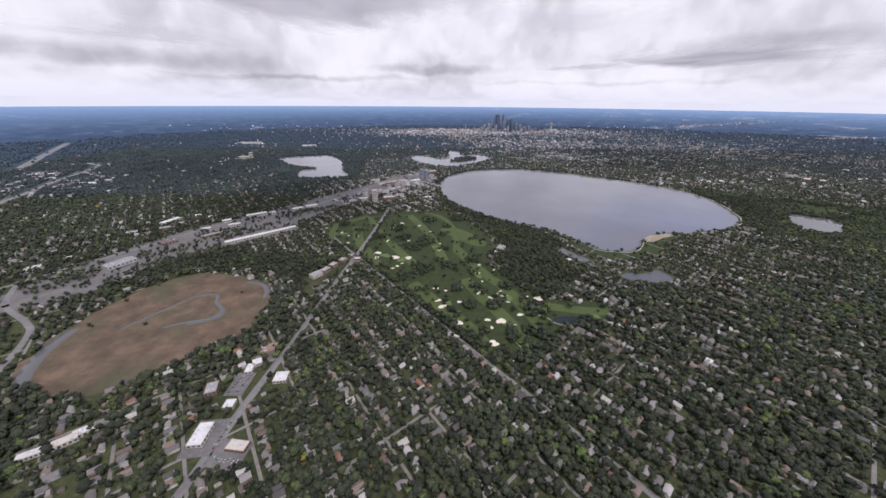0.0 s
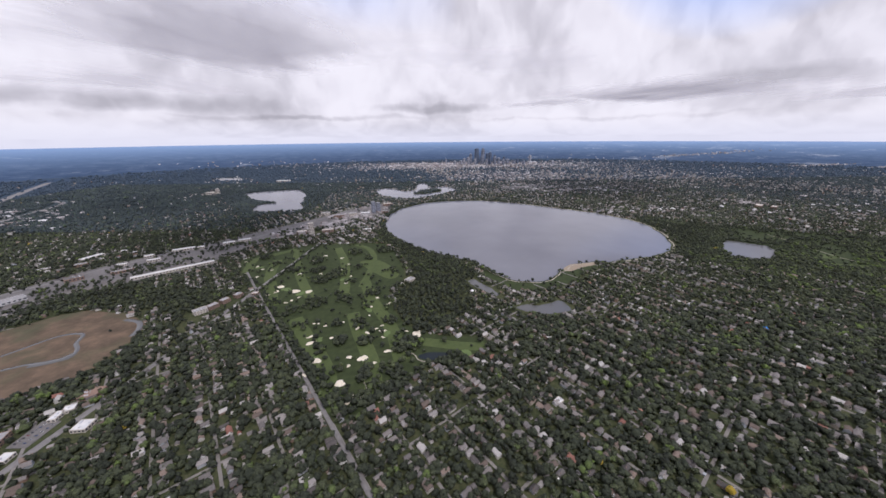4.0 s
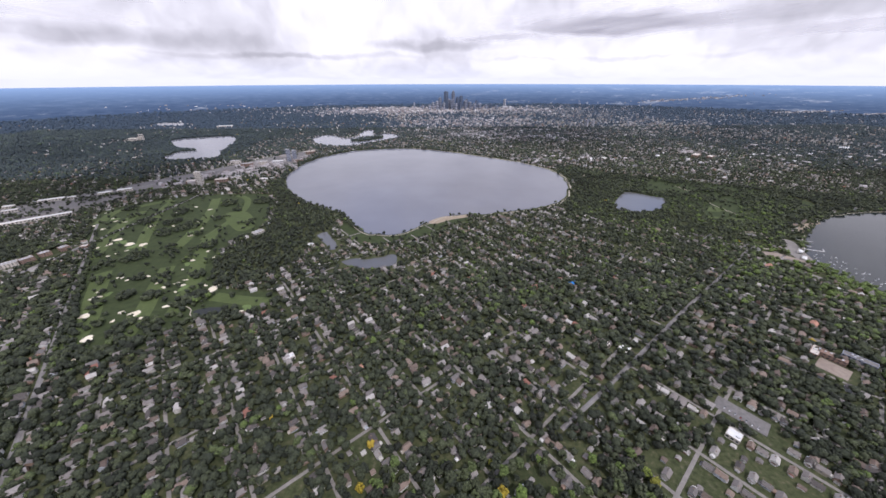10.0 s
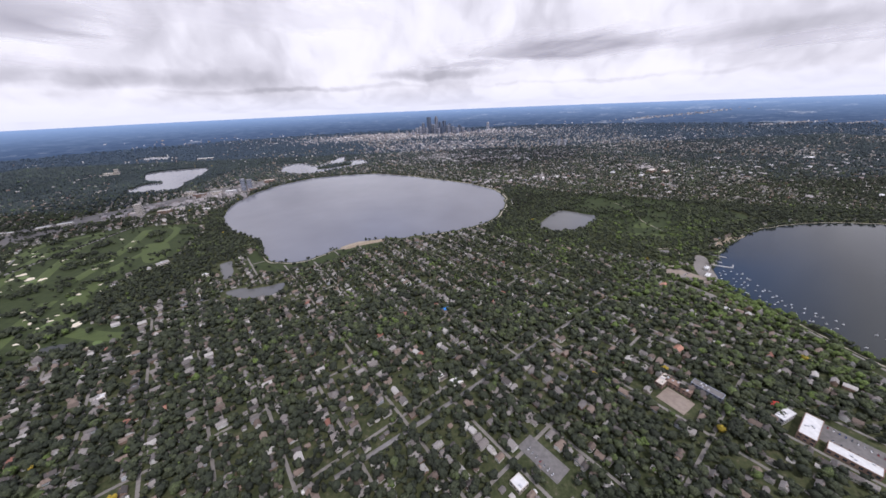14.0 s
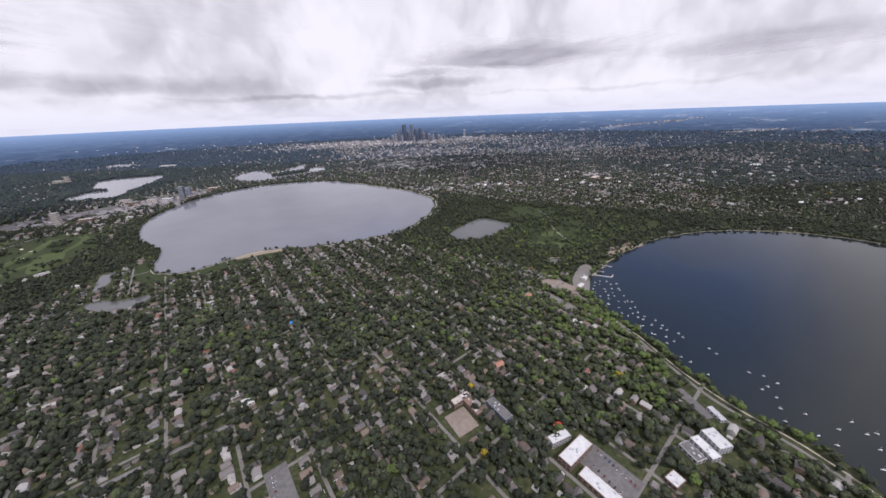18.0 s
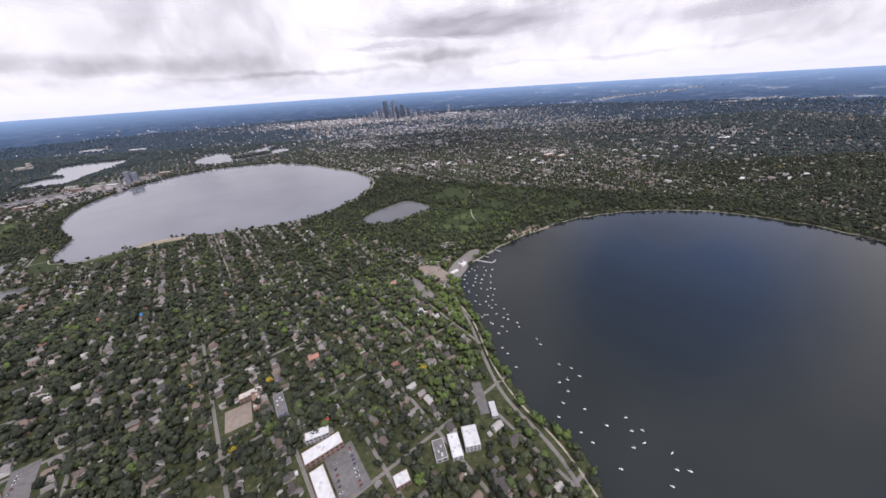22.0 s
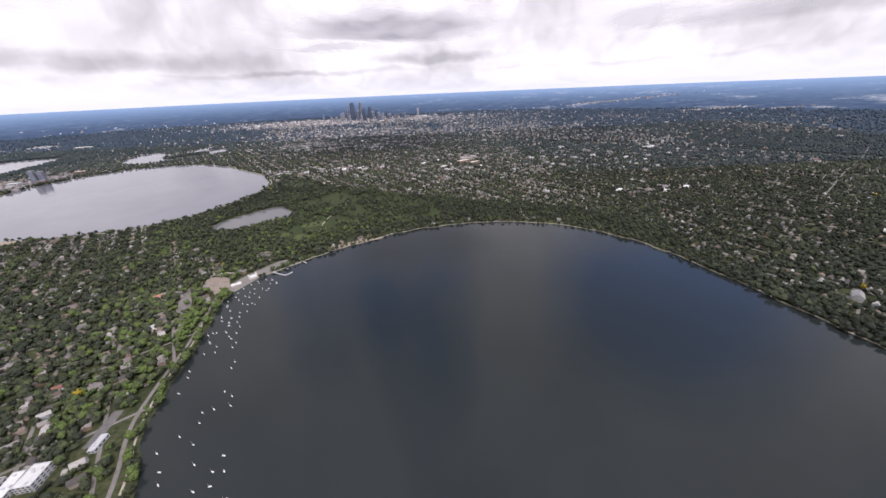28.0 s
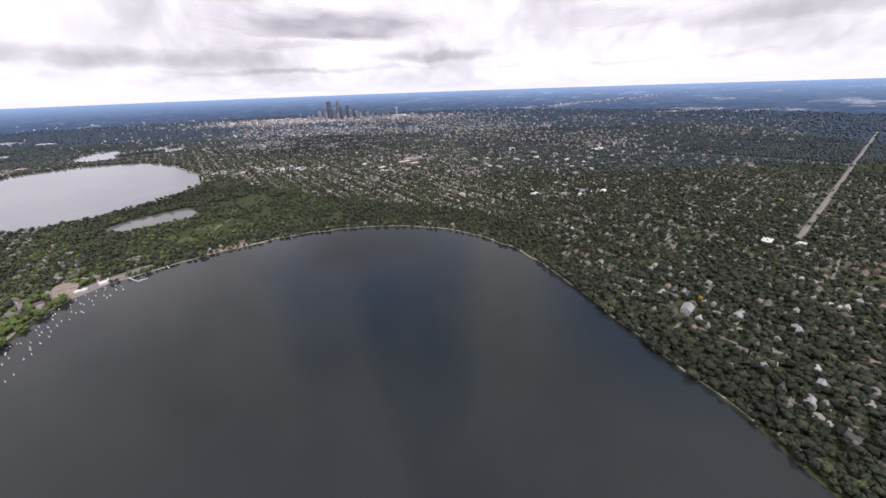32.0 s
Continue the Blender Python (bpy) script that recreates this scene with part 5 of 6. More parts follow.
WHITE_BOX, BROWN_BOX = "low commercial building with a white flat roof", "brown brick building with a grey flat roof"
for x, y, w, d, turn, h, wall, roof, st, bays, label in (
        (-145, 151, 9, 16, 4, 3.0, M_CREAM, M_WHITE, 1, 6, WHITE_BOX), (-117.5, 143, 13, 7, -8, 2.6, M_BRICK, M_CREAM, 1, 6, "shop with a pinkish flat roof beside its parking lot"), (-140, 174, 7, 7, 4, 2.4, M_CREAM, M_WHITE, 1, 3, WHITE_BOX),
        (-142.5, 207, 5.5, 9, 8, 2.8, M_CREAM, M_WHITE, 1, 4, WHITE_BOX), (-140, 214, 7, 7, 30, 2.8, M_CREAM, M_WHITE, 1, 4, WHITE_BOX), (-113.5, 197.5, 10, 9.5, 4, 3.0, M_CREAM, M_WHITE, 1, 4, WHITE_BOX), (-227, 148.5, 6, 12, -52, 3.4, M_CREAM, M_CREAM, 1, 5, "pale commercial block with a ribbed flat roof"),
        (-221.5, 155.5, 5.6, 12, -52, 3.0, M_CREAM, M_WHITE, 1, 5, WHITE_BOX), (-239.5, 140.5, 12, 5, 30, 3.0, M_CREAM, M_WHITE, 1, 6, WHITE_BOX), (-160, 187, 8, 11, 20, 4, M_BRICK, M_GREYROOF, 2, 4, BROWN_BOX), (-138, 229, 13, 12, 4, 3.6, M_BRICK, M_BRICK, 1, 5, BROWN_BOX),
        (-268, 492, 104, 8, 40, 3.6, M_CREAM, M_WHITE, 1, 26, "very long warehouse with a pale roof by the railway"), (-325, 590, 34, 9, 33, 4, M_CREAM, M_WHITE, 1, 8, WHITE_BOX), (-336, 536, 18, 7, 33, 4, M_CREAM, M_WHITE, 1, 5, WHITE_BOX), (-371, 516, 13, 7, 33, 4, M_CREAM, M_WHITE, 1, 4, WHITE_BOX),
        (-457, 555, 32, 10, 75, 4, M_CREAM, M_WHITE, 1, 7, WHITE_BOX), (-261, 622, 20, 10, 33, 5, M_CREAM, M_WHITE, 2, 6, WHITE_BOX), (-240, 640, 22, 10, 33, 5, M_CREAM, M_WHITE, 2, 6, WHITE_BOX), (-428, 584, 10, 8, 33, 4, M_CREAM, M_WHITE, 1, 3, WHITE_BOX), (-402, 574, 10, 8, 33, 4, M_BRICK, M_WHITE, 1, 3, WHITE_BOX),
        (-478, 500, 15, 9, 40, 4, M_CREAM, M_GREYROOF, 1, 4, BROWN_BOX), (-405, 394, 30, 15, 62, 4, M_CONCRETE, M_GREYROOF, 1, 7, "grey works building by the railway"), (-499, 382, 12, 8, 30, 4, M_CREAM, M_WHITE, 1, 4, WHITE_BOX), (-392, 462, 20, 14, 48, 5, M_BRICK, M_LOT, 1, 5, "dark brick works with a black roof"),
        (-440, 520, 16, 10, 40, 4, M_BRICK, M_GREYROOF, 1, 4, BROWN_BOX), (-360, 556, 14, 8, 35, 4, M_CREAM, M_WHITE, 1, 4, WHITE_BOX), (-300, 600, 10, 8, 35, 4, M_CREAM, M_WHITE, 1, 3, WHITE_BOX), (-430, 545, 12, 8, 40, 4, M_CREAM, M_GREYROOF, 1, 4, BROWN_BOX), (-345, 490, 30, 7, 44, 4, M_BRICK, M_GREYROOF, 1, 7, BROWN_BOX),
        (-139, 358, 9, 14, -40, 5, M_CREAM, M_GREYROOF, 3, 5, "beige three-storey apartment block by the boulevard"), (-131, 369, 8, 12, -28, 5, M_BRICK, M_GREYROOF, 3, 7, "beige three-storey apartment block by the boulevard"), (-125, 383, 8, 10, -25, 5, M_BRICK, M_GREYROOF, 3, 4, "brick apartment block by the junction"), (-116, 397, 8, 9, -25, 5, M_BRICK, M_GREYROOF, 3, 4, "brick apartment block by the junction"), (-98, 404, 8, 6, 10, 2.6, M_BRICK, M_CREAM, 1, 3, "small brick shop at the road junction"),
        (705, 155, 21, 8, 34, 5, M_BRICK, M_WHITE, 2, 8, "brick apartment block with a white flat roof"), (699, 164, 13, 5, 20, 4.5, M_CONCRETE, M_WHITE, 2, 6, "white stepped apartment house"), (710, 137, 7.5, 20, 35, 3.4, M_BRICK, M_WHITE, 1, 7, "long low hall with a white flat roof"),
        (778, 153, 6, 13.5, 12, 3.4, M_CONCRETE, M_WHITE, 2, 5, WHITE_BOX), (787, 156.5, 8.5, 12, 8, 5, M_CONCRETE, M_WHITE, 3, 5, "white three-storey building by the lake"), (769.5, 151.5, 6.5, 11, 14, 3, M_CONCRETE, M_LOT, 1, 4, "low building with a dark flat roof"), (802.5, 174, 3.6, 10, 5, 2.4, M_METAL, M_CONCRETE, 1, 4, "long narrow boathouse with a grey roof"),
        (750, 138, 8, 6.5, 25, 3, M_BRICK, M_WHITE, 1, 4, WHITE_BOX), (526, 134.5, 7, 7, 35, 3, M_CREAM, M_WHITE, 1, 3, WHITE_BOX), (651, 190, 5, 16, 33, 4, M_BRICK, M_BRICK, 2, 6, "long brick wing of the school"), (644, 196, 14, 5, 33, 4, M_BRICK, M_CREAM, 2, 6, "brick school building beside its yard"), (668, 186, 6, 18, 33, 4, M_GREYTOWER, M_LOT, 2, 7, "apartment building with a dark roof"),
        (484, 210, 7, 6, 34, 3.4, M_CREAM, M_WHITE, 2, 3, WHITE_BOX), (497, 204, 8, 7, 34, 3.6, M_CREAM, M_WHITE, 2, 4, WHITE_BOX), (607, 276, 7, 5, 34, 3.4, M_CREAM, M_WHITE, 1, 3, WHITE_BOX), (756, 272, 11, 8, 34, 3.8, M_CREAM, M_WHITE, 2, 4, WHITE_BOX), (237, 206.5, 6, 5, 36, 3.2, M_CREAM, M_WHITE, 1, 3, WHITE_BOX), (192, 394, 7, 6, 40, 4, M_CREAM, M_WHITE, 2, 3, WHITE_BOX),
        (106, 436, 9, 14, -35, 4, M_CREAM, M_GREYROOF, 2, 5, "large pale clubhouse of the golf course"), (1517, 382, 16, 9, 36, 4, M_CREAM, M_WHITE, 1, 5, WHITE_BOX), (1545, 371, 10, 8, 36, 4, M_CREAM, M_WHITE, 1, 3, WHITE_BOX), (1600, 975, 46, 22, 36, 5, M_CREAM, M_WHITE, 1, 8, "large store with a bright white roof"),
        (-145, 690, 20, 14, 20, 6, M_BRICK, M_CREAM, 2, 5, "pinkish brick commercial block near the railway"), (-92, 700, 24, 12, 20, 6, M_BRICK, M_CREAM, 2, 6, "pinkish brick commercial block near the railway"), (-67, 716, 14, 10, 20, 7, M_CREAM, M_GREYROOF, 3, 5, "beige flat-roofed apartment block near the lake"), (-5, 704, 16, 9, -10, 5, M_CREAM, M_WHITE, 2, 5, WHITE_BOX),
        (-146, 858, 22, 12, 15, 9, M_CREAM, M_GREYROOF, 3, 6, "beige flat-roofed apartment block near the lake"), (-102, 828, 26, 14, 15, 9, M_BRICK, M_GREYROOF, 3, 7, "brick flat-roofed apartment block near the lake"), (-72, 848, 20, 14, 15, 9, M_CREAM, M_GREYROOF, 3, 6, "beige flat-roofed apartment block near the lake"), (-40, 856, 24, 12, 15, 8, M_CONCRETE, M_WHITE, 2, 6, WHITE_BOX), (8, 872, 18, 12, 15, 8, M_BRICK, M_GREYROOF, 3, 5, "brick flat-roofed apartment block near the lake"), (2, 976, 26, 14, 20, 8, M_BRICK, M_CREAM, 2, 6, "brick commercial block near the lake"),
        (-117, 672, 11, 10, 20, 28, M_CREAM, M_CREAM, 8, 4, "beige apartment tower above the trees"), (-24, 888, 10, 12, 20, 30, M_GREYTOWER, M_GREYROOF, 8, 4, "grey apartment tower by the lake"), (-12, 896, 10, 12, 20, 26, M_GREYTOWER, M_GREYROOF, 8, 4, "grey apartment tower by the lake"),
        (1066, 880, 34, 14, 37, 9, M_BRICK, M_CREAM, 3, 8, "pinkish brick hospital block among trees"), (1092, 862, 26, 12, 37, 8, M_BRICK, M_CREAM, 3, 6, "pinkish brick hospital block among trees"), (809, 868, 22, 12, 37, 5, M_CREAM, M_WHITE, 2, 5, WHITE_BOX), (755, 878, 20, 10, 37, 5, M_CREAM, M_WHITE, 2, 5, WHITE_BOX),
        (1040, 1507, 14, 10, 37, 30, M_PALETOWER, M_CREAM, 6, 4, "pale apartment tower far off"), (1064, 1500, 12, 10, 37, 28, M_PALETOWER, M_CREAM, 6, 4, "pale apartment tower far off"), (-670, 1205, 30, 18, 10, 12, M_CREAM, M_CREAM, 2, 5, "pale institution on a wooded hill"), (-648, 1212, 10, 10, 10, 24, M_CREAM, M_CREAM, 3, 3, "pale institution tower on a wooded hill"),
        (-564, 1565, 60, 20, 10, 8, M_CREAM, M_WHITE, 1, 6, WHITE_BOX), (880, 2490, 50, 24, 37, 16, M_PALETOWER, M_WHITE, 1, 6, "stadium with a broad white roof")):
    kind = "apartment building" if "apartment" in label else "building"
    flat_building("apartment_building" if "apartment" in label else "commercial_building", label, kind, x, y, w, d, turn, h, wall, roof, st, bays, 2 + int(w * d > 60) * 2)


# ---- houses as things ----
def prism(bm, d, w, e, r):
    """Walls of a gabled house."""
    P = [(-d, -w, 0), (d, -w, 0), (d, w, 0), (-d, w, 0), (-d, -w, e), (d, -w, e), (d, w, e), (-d, w, e), (-d, 0, e + r), (d, 0, e + r)]
    v = [bm.verts.new(p) for p in P]
    for f in ((0, 1, 5, 4), (1, 2, 6, 9, 5), (2, 3, 7, 6), (3, 0, 4, 8, 7), (4, 5, 9, 8), (6, 7, 8, 9)):
        bm.faces.new([v[i] for i in f])
    return bm


def gable_roof(bm, d, w, e, r, k=0.28, t=0.14):
    """Two roof slopes with overhang and thickness."""
    drop = k * r / w
    for z in (1, -1):
        a = [(-d - k, z * (w + k), e - drop), (d + k, z * (w + k), e - drop), (d + k, 0, e + r), (-d - k, 0, e + r)]
        lo = [bm.verts.new((x, y, h + 0.01)) for x, y, h in a]
        hi = [bm.verts.new((x, y, h + t)) for x, y, h in a]
        for f in ((hi[0], hi[1], hi[2], hi[3]), (lo[3], lo[2], lo[1], lo[0]), (lo[0], lo[1], hi[1], hi[0]), (lo[1], lo[2], hi[2], hi[1]), (lo[3], lo[0], hi[0], hi[3])):
            bm.faces.new(f)
    return bm


def house_kind(d, w, e, r, dormer, wing):
    base = new("house")
    part("shell", prism(bmesh.new(), d, w, e, r), M_WALL_ONE, base)
    part("roof", gable_roof(bmesh.new(), d, w, e, r), M_ROOF_ONE, base)
    part("chimney", block(bmesh.new(), d * 0.4, w * 0.3, e + r * 0.4, 0.3, 0.36, r * 0.6 + 0.45), M_BRICK, base, "brick chimney")
    porch = part("porch", block(bmesh.new(), -d - 0.5, 0, 0, 1.0, w * 1.3, 0.25), M_CONCRETE, base, "pale front porch")
    part("porch_roof", block(bmesh.new(), -d - 0.5, 0, 1.05, 1.1, w * 1.4, 0.14, 0, 0.9), M_ROOF_ONE, porch)
    child("front_door", PANE, base, pose(-d - 0.02, 0, 0.25, 0, 0, 90) @ Matrix.Diagonal((0.4, 1, 0.8, 1)))
    for z in (-1, 1):
        for u in (-0.1,):
            child("window", PANE, base, pose(u * d, z * (w + 0.01), e * 0.5, 0, 0, 0) @ Matrix.Diagonal((0.5, 1, 0.6, 1)))
    if dormer:
        part("dormer", gable_roof(prism(bmesh.new(), 0.55, 0.5, e + r * 0.45, 0.5), 0.55, 0.5, e + r * 0.45, 0.5, 0.12, 0.06), M_ROOF_ONE, base)
    if wing:
        bm = gable_roof(prism(bmesh.new(), 0.9, 1.0, e * 0.62, 0.6), 0.9, 1.0, e * 0.62, 0.6, 0.15, 0.08)
        bmesh.ops.translate(bm, verts=bm.verts, vec=(d + 0.75, 0.2, 0))
        part("rear_wing", bm, M_WALL_ONE, base)
    return tagged(base, "gabled wooden family house among street trees", "house", "houses of the near blocks")


KINDS = [house_kind(2.2, 1.6, 2.2, 1.3, True, False), house_kind(2.0, 1.5, 1.8, 1.1, False, True), house_kind(2.5, 1.7, 2.5, 1.2, True, True), house_kind(2.3, 1.8, 1.6, 1.5, False, False)]
for i, site in enumerate(NEAR_HOUSES):
    k = KINDS[int(rng.integers(4))]
    copy_thing(k, pose(site[0], site[1], 0, 0, 0, math.degrees(site[2]) + rng.choice((0, 180))))
for k, (x, y) in zip(KINDS, ((560, 120), (590, 116), (620, 112), (655, 118))):
    k.matrix_basis = pose(x, y, 0, 0, 0, 36.9)


def landmark_house(x, y, w, d, turn, h, wall, roof, label):
    base = new("house")
    base.matrix_basis = pose(x, y, 0, 0, 0, turn)
    part("shell", prism(bmesh.new(), w / 2, d / 2, h, d * 0.3), wall, base)
    part("roof", gable_roof(bmesh.new(), w / 2, d / 2, h, d * 0.3), roof, base)
    part("chimney", block(bmesh.new(), w * 0.2, 0, h, 0.4, 0.4, d * 0.3 + 0.6), M_BRICK, base)
    for u in (-0.3, 0, 0.3):
        for z in (-1, 1):
            child("window", PANE, base, pose(u * w, z * (d / 2 + 0.01), h * 0.45) @ Matrix.Diagonal((0.7, 1, 0.8, 1)))
    return tagged(base, label, "house")


M_TARP = speckled("blue_tarpaulin", (0.02, 0.17, 0.50), (0.04, 0.25, 0.62), 1.5, 0.5)
M_REDROOF = speckled("red_roof", (0.50, 0.06, 0.04), (0.62, 0.10, 0.07), 1.5, 0.7)
M_SALMON = speckled("salmon_roof_tiles", (0.34, 0.17, 0.12), (0.45, 0.24, 0.17), 2, 0.8)
landmark_house(492.4, 295.5, 5.5, 5, 37, 3.2, M_CREAM, M_TARP, "house roofed with a bright blue tarpaulin")
landmark_house(701.2, 171.6, 4.2, 4, 30, 3, M_CREAM, M_REDROOF, "small house with a bright red roof")
landmark_house(292, 193, 5, 4, 37, 3, M_CREAM, M_SALMON, "house with a salmon tiled roof")
landmark_house(676, 226, 7, 5, 30, 3, M_CREAM, M_SALMON, "house with a salmon tiled roof")
landmark_house(725, 318, 8, 6, 37, 4, M_CREAM, M_SALMON, "large house with a salmon roof")
for x, y, w in ((1346, 270, 11), (1352, 209, 6), (1354, 183, 8), (1373, 194, 6), (1406, 240, 8), (1379, 259, 9), (1312, 349, 7), (1338, 292, 9)):
    landmark_house(x, y, w, w * 0.62, 20 + (x * 7) % 50, 3.6, M_CONCRETE, M_GREYROOF, "large pale villa in the wooded lake suburb")


# ---- lakeside pavilion, docks, boats ----
def pavilion():
    base = new("bandstand")
    base.matrix_basis = pose(799, 352, 0, 0, 0, 40) @ Matrix.Diagonal((0.78, 0.78, 0.78, 1))
    part("stage", block(bmesh.new(), 0, 0, 0, 11, 7, 0.8), M_CONCRETE, base)
    bm = bmesh.new()
    n = 12
    rows = [[bm.verts.new((x, 3.4 * math.cos(math.pi * i / n), 2.2 + 2.3 * math.sin(math.pi * i / n))) for i in range(n + 1)] for x in (-5.2, 5.2)]
    for i in range(n):
        bm.faces.new((rows[0][i], rows[1][i], rows[1][i + 1], rows[0][i + 1]))
    for r in rows:
        bm.faces.new(r)
    part("roof", bm, M_WHITE, base, "white vaulted roof")
    for z in (-1, 1):
        part("side_wall", block(bmesh.new(), 0, z * 3.2, 0.8, 10.2, 0.3, 1.7), M_CREAM, base)
    for x in (-4.6, 4.6):
        for y in (-2.9, 2.9):
            t = part("turret", block(bmesh.new(), x, y, 0.8, 1.2, 1.2, 4.2), M_CREAM, base)
            part("turret_roof", block(bmesh.new(), x, y, 5.0, 1.5, 1.5, 1.6, 0, 0.05), M_WHITE, t)
    tagged(base, "white vaulted bandstand with small turrets by the lake", "bandstand")


def refectory():
    base = new("refectory")
    base.matrix_basis = pose(789, 338, 0, 0, 0, 40) @ Matrix.Diagonal((0.78, 0.78, 0.78, 1))
    for k, (x, w) in enumerate(((-3.2, 5.5), (2.8, 6.0))):
        part("hall", block(bmesh.new(), x, 0, 0, w, 5, 2.6), M_CREAM, base)
        part("roof", block(bmesh.new(), x, 0, 2.6, w + 0.8, 5.8, 1.8, 0, 0.15), M_WHITE, base, "pale hipped roof")
    part("terrace", block(bmesh.new(), 0, -4, 0, 13, 3, 0.3), M_CONCRETE, base)
    tagged(base, "low pale lakeside refectory with hipped roofs", "pavilion")


pavilion()
refectory()


def dock(line, width, label):
    base = new("dock")
    deck = ribbon("deck", np.repeat(np.array(line, float), 1, 0), width, 0.75, M_CONCRETE, kind="", parent=base)
    for x, y in line:
        part("pile", block(bmesh.new(), x, y, 0, 0.25, 0.25, 0.9), M_BARK, base)
    return tagged(base, label, "dock")


dock(((815, 362), (821, 359), (826, 356), (832, 354), (835, 357), (837, 360)), 1.1, "white angled boat dock on the lake")
dock(((833, 391), (837, 387), (841, 383), (846, 379)), 0.9, "straight fishing dock on the lake")
dock(((824, 372), (827, 369), (830, 367)), 0.8, "short white dock on the lake")


def sailing_boat():
    base = new("sailing_boat")
    bm = bmesh.new()
    rows = []
    for z, k in ((0.05, 0.72), (0.55, 1.0)):
        rows.append([bm.verts.new((x * 1.35, y * k * 0.5, z)) for x, y in ((-1, 0.55), (-0.3, 0.9), (0.4, 0.7), (1.1, 0), (0.4, -0.7), (-0.3, -0.9), (-1, -0.55))])
    for i in range(7):
        j = (i + 1) % 7
        bm.faces.new((rows[0][i], rows[0][j], rows[1][j], rows[1][i]))
    bm.faces.new(rows[1])
    bm.faces.new(rows[0][::-1])
    part("hull", bm, M_BOAT, base)
    part("cabin", block(bmesh.new(), 0.1, 0, 0.55, 0.9, 0.5, 0.28, 0, 0.8), M_BOAT, base)
    part("mast", block(bmesh.new(), 0.3, 0, 0.55, 0.09, 0.09, 3.4, 0, 0.6), M_METAL, base)
    part("boom", block(bmesh.new(), -0.4, 0, 1.2, 1.4, 0.14, 0.14), M_BOAT, base, "boom with a furled white sail")
    return tagged(base, "small white sailing boat at its mooring", "boat", "moored sailing boats")


boat = sailing_boat()
berths = [(846, 232), (847, 226), (818, 225), (821, 219), (824, 206), (854, 206), (861, 202), (864, 195), (855, 193), (849, 191), (852, 184), (846, 176), (857, 171), (840, 167), (878, 164), (865, 160),
          (877, 156), (883, 156), (849, 157), (853, 151), (880, 149), (873, 147), (891, 143), (861, 137), (888, 135), (894, 134), (881, 128)]
for row in range(15):
    y = 344 - 7.2 * row
    west = 806 - 8 * math.sin(min(row / 7, 1) * 1.57) + max(0, row - 8) * 2.2
    for k in range(4):
        if rng.random() < 0.95:
            berths.append((west + k * 8.0 + rng.normal(0, 2.0), y + rng.normal(0, 2.2)))
berths = [b for b in berths if inside(LAKE_SOUTH, np.array([b[0] - 2.0]), np.array([b[1]]))[0]]
for k, (x, y) in enumerate(berths):
    m = pose(x, y, 0.1, 0, 0, 150 + rng.normal(0, 14)) @ Matrix.Diagonal((0.72, 0.72, 0.72, 1))
    if k:
        copy_thing(boat, pose(0, 0, 0)).matrix_basis = m
    else:
        boat.matrix_basis = m


# ---- cars ----
def car_paint():
    k = Nodes("car_paint", 0.35, 0.5)
    return k.done(k.ramp(k.random(), [(0.0, (0.7, 0.7, 0.7)), (0.35, (0.04, 0.04, 0.05)), (0.55, (0.35, 0.36, 0.38)), (0.75, (0.3, 0.03, 0.03)), (0.85, (0.05, 0.08, 0.2))], True))


M_PAINT = car_paint()
M_TYRE = speckled("tyre_rubber", (0.02, 0.02, 0.02), (0.035, 0.035, 0.035), 5)


def parked_car():
    base = new("car")
    part("body", block(bmesh.new(), 0, 0, 0.1, 1.7, 0.7, 0.28, 0, 0.94), M_PAINT, base)
    part("cabin", block(bmesh.new(), -0.1, 0, 0.38, 0.95, 0.64, 0.22, 0, 0.78), M_GLASS, base, "dark glazed cabin")
    wheel = bmesh.new()
    bmesh.ops.create_cone(wheel, cap_ends=True, segments=8, radius1=0.13, radius2=0.13, depth=0.1, matrix=Matrix.Rotation(radians(90), 4, "X"))
    wheel = shared("wheel", wheel, M_TYRE)
    for x in (-0.52, 0.52):
        for y in (-0.33, 0.33):
            child("wheel", wheel, base, pose(x, y, 0.13))
    return tagged(base, "small car parked on a lot", "car", "parked cars")


car = parked_car()
spots = []
for x, y, w, d, turn, n, skip in ((-132, 150, 3, 22, 4, 9, 90), (-121, 135, 18, 3, -8, 7, 0), (-146, 193, 3, 18, 0, 8, 90), (-140, 193, 3, 18, 0, 6, 90), (724, 147, 3, 24, 35, 10, 90), (717, 140, 3, 22, 35, 7, 90), (541, 146, 2, 20, 37, 7, 90), (768, 343, 16, 2, 30, 7, 0), (-96, 396, 10, 2, 0, 4, 0), (-262, 478, 70, 2, 40, 14, 0)):
    for i in range(n):
        u, v = ((i + 0.5) / n - 0.5) * w, ((i + 0.5) / n - 0.5) * d
        if w > d:
            v = rng.choice((-1, 1)) * 0.4
        c, q = math.cos(radians(turn)), math.sin(radians(turn))
        spots.append((x + c * u - q * v, y + q * u + c * v, turn + skip + 90))
for k, (x, y, a) in enumerate(spots):
    if k:
        copy_thing(car, pose(x, y, 0.2, 0, 0, a))
    else:
        car.matrix_basis = pose(x, y, 0.2, 0, 0, a)


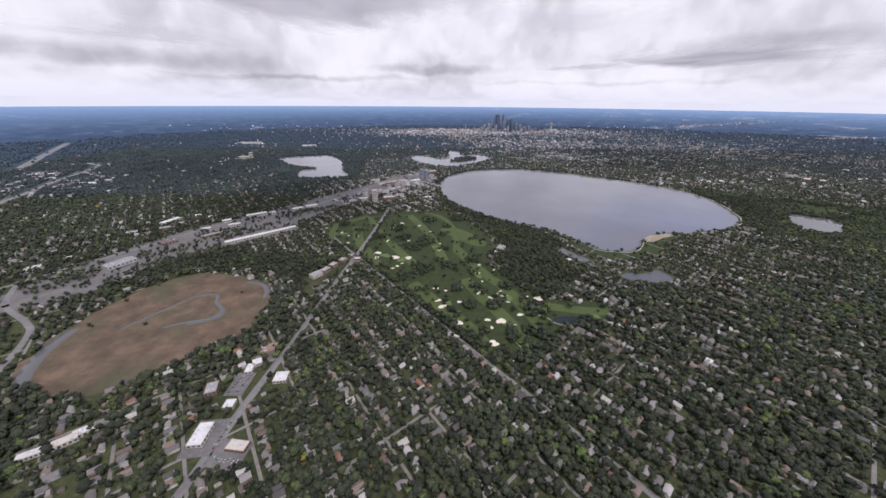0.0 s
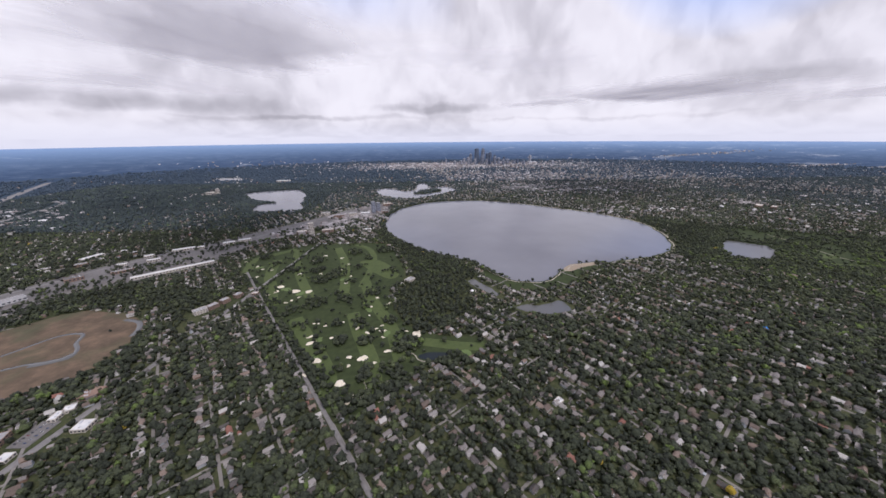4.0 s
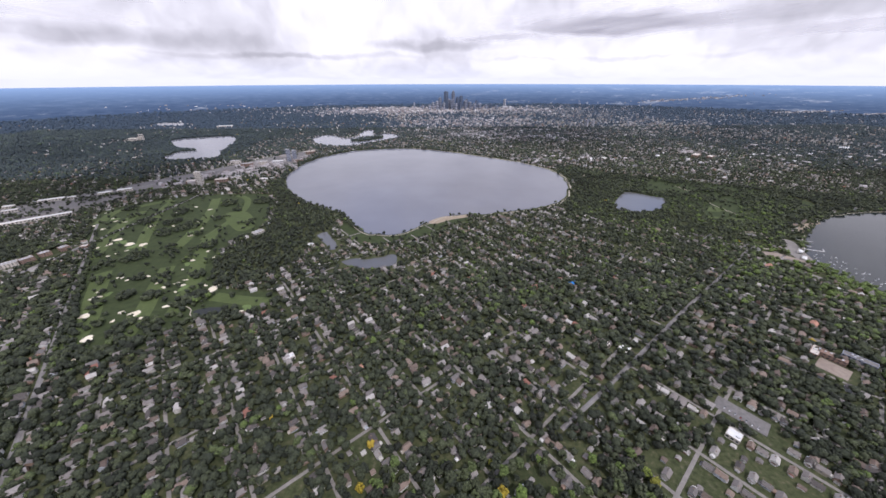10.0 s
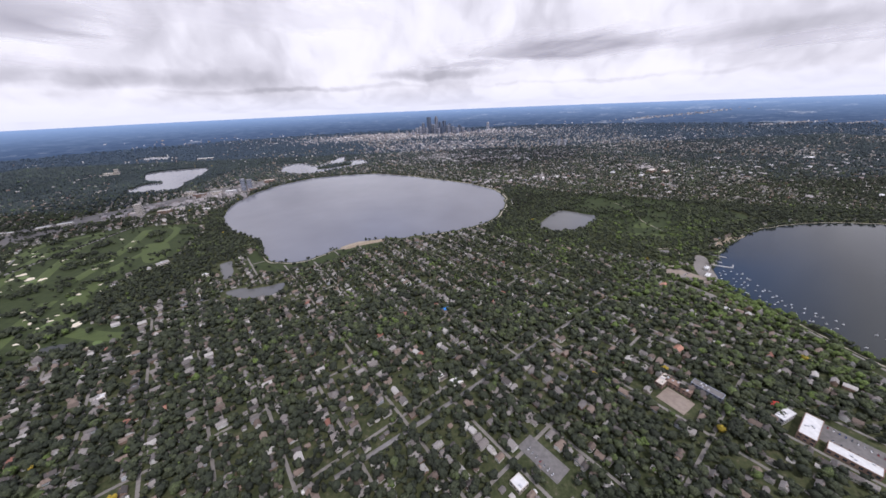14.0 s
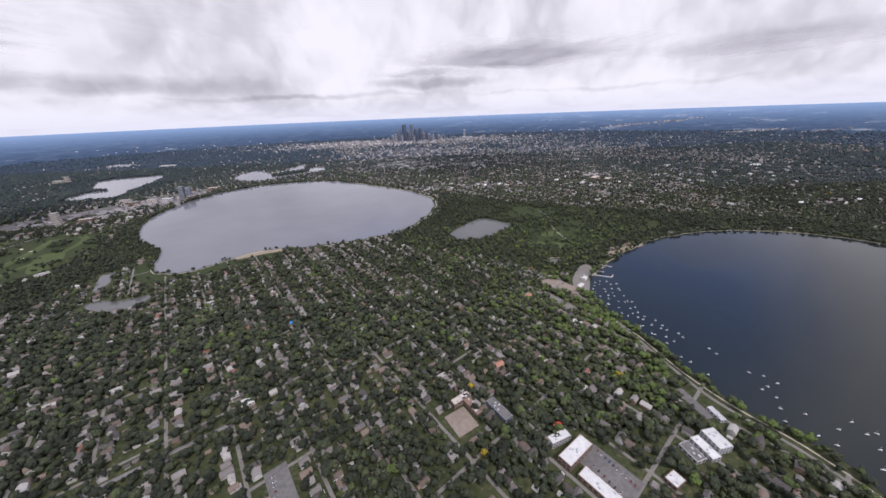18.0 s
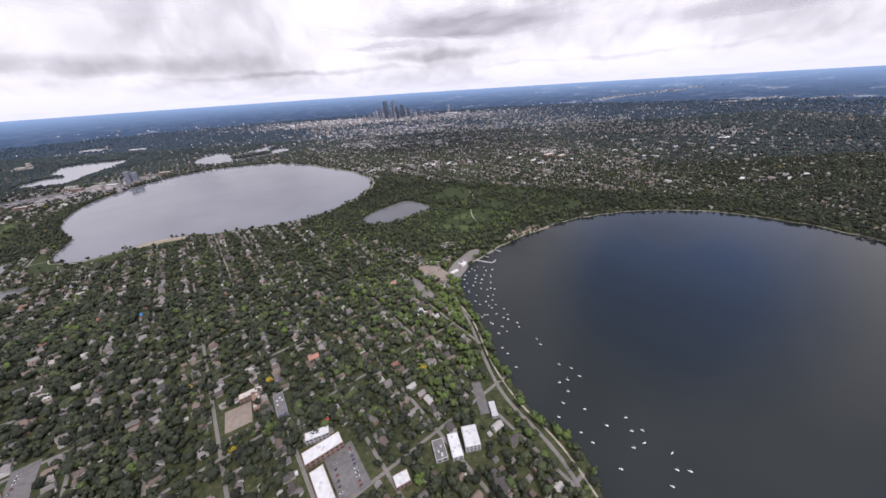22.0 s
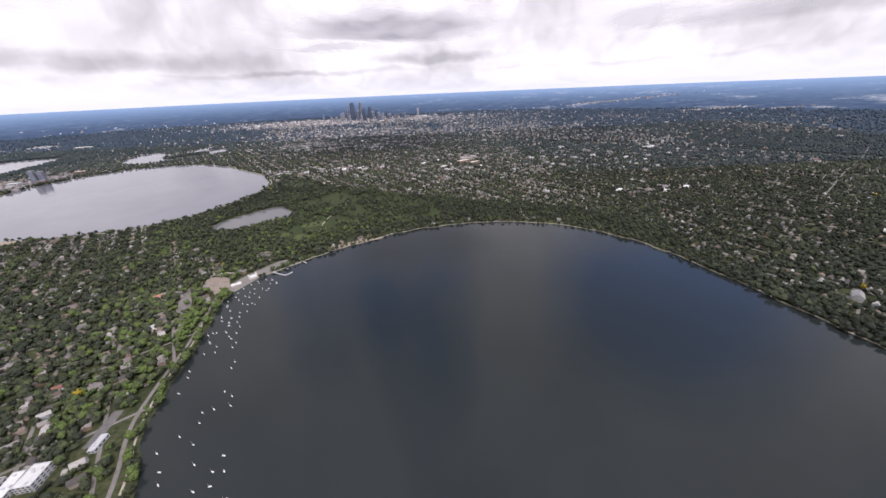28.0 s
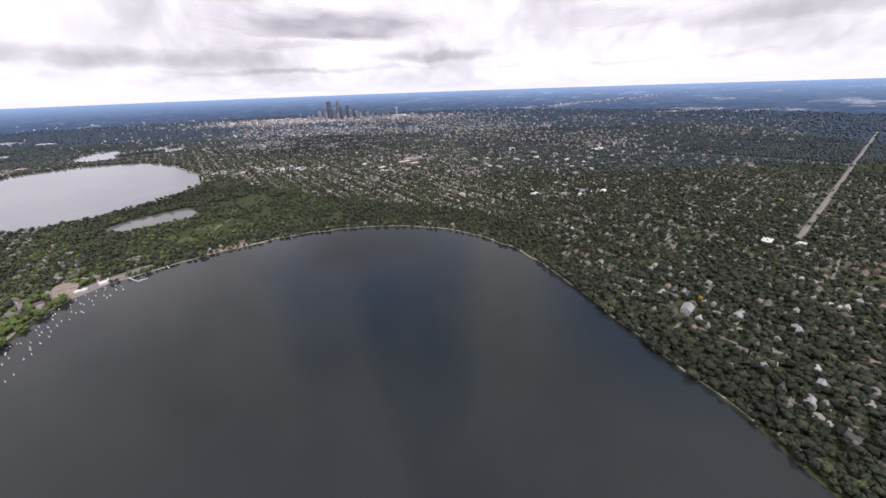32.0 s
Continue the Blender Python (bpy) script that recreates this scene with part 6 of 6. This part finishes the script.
# ---- trees as things ----
def tree_kind(seed, yellow=False):
    g = np.random.default_rng(seed)
    base = new("tree")
    bm = bmesh.new()
    bmesh.ops.create_cone(bm, cap_ends=True, segments=7, radius1=0.26, radius2=0.12, depth=2.2, matrix=Matrix.Translation((0, 0, 1.1)))
    for k in range(4):
        a = k * 1.6 + g.uniform(0, 0.5)
        m = Matrix.Translation((0, 0, 1.9)) @ Matrix.Rotation(a, 4, "Z") @ Matrix.Rotation(radians(g.uniform(28, 50)), 4, "Y") @ Matrix.Translation((0, 0, 0.9))
        bmesh.ops.create_cone(bm, cap_ends=True, segments=5, radius1=0.11, radius2=0.04, depth=1.8, matrix=m)
    part("trunk", bm, M_BARK, base, "grey-brown trunk with spreading limbs")
    n = 30
    d = g.normal(0, 1, (n, 3))
    d /= np.linalg.norm(d, axis=1)[:, None]
    c = d * g.uniform(0.6, 1.0, (n, 1)) * (1.75, 1.75, 1.35) + (0, 0, 3.3)
    v, f, _ = clumps(c, np.repeat(g.uniform(0.45, 0.85, (n, 1)), 3, 1), np.zeros(n), ICO, 0.3)
    sheet("crown", v, f, M_YELLOW if yellow else M_LEAF_ONE, base)
    return tagged(base, "leafy tree with bright yellow foliage" if yellow else "broad leafy street tree with a rounded uneven crown", "tree", "" if yellow else "street trees of the near blocks")


M_YELLOW = speckled("yellow_leaves", (0.30, 0.22, 0.03), (0.42, 0.31, 0.04), 2.0)
WOOD = [tree_kind(k) for k in range(6)]
places = tree_sites(300, 560, 96, 128, 3.6, 1.4, 3.8)[:240]
for i, (x, y, r, _) in enumerate(places):
    m = pose(x, y, 0, 0, 0, rng.uniform(0, 360)) @ Matrix.Diagonal((r / 2.1, r / 2.1, r / 2.1 * rng.uniform(0.85, 1.1), 1))
    if i < 6:
        WOOD[i].matrix_basis = m
    else:
        ob = copy_thing(WOOD[i % 6], pose(0, 0, 0))
        ob.matrix_basis = m
for x, y, k in ((310, 136.3, 1.2), (244, 157, 1.0), (652, 206, 1.1), (598, 204, 1.0)):
    ob = tree_kind(40 + int(x), True)
    ob.matrix_basis = pose(x, y, 0) @ Matrix.Diagonal((k, k, k, 1))
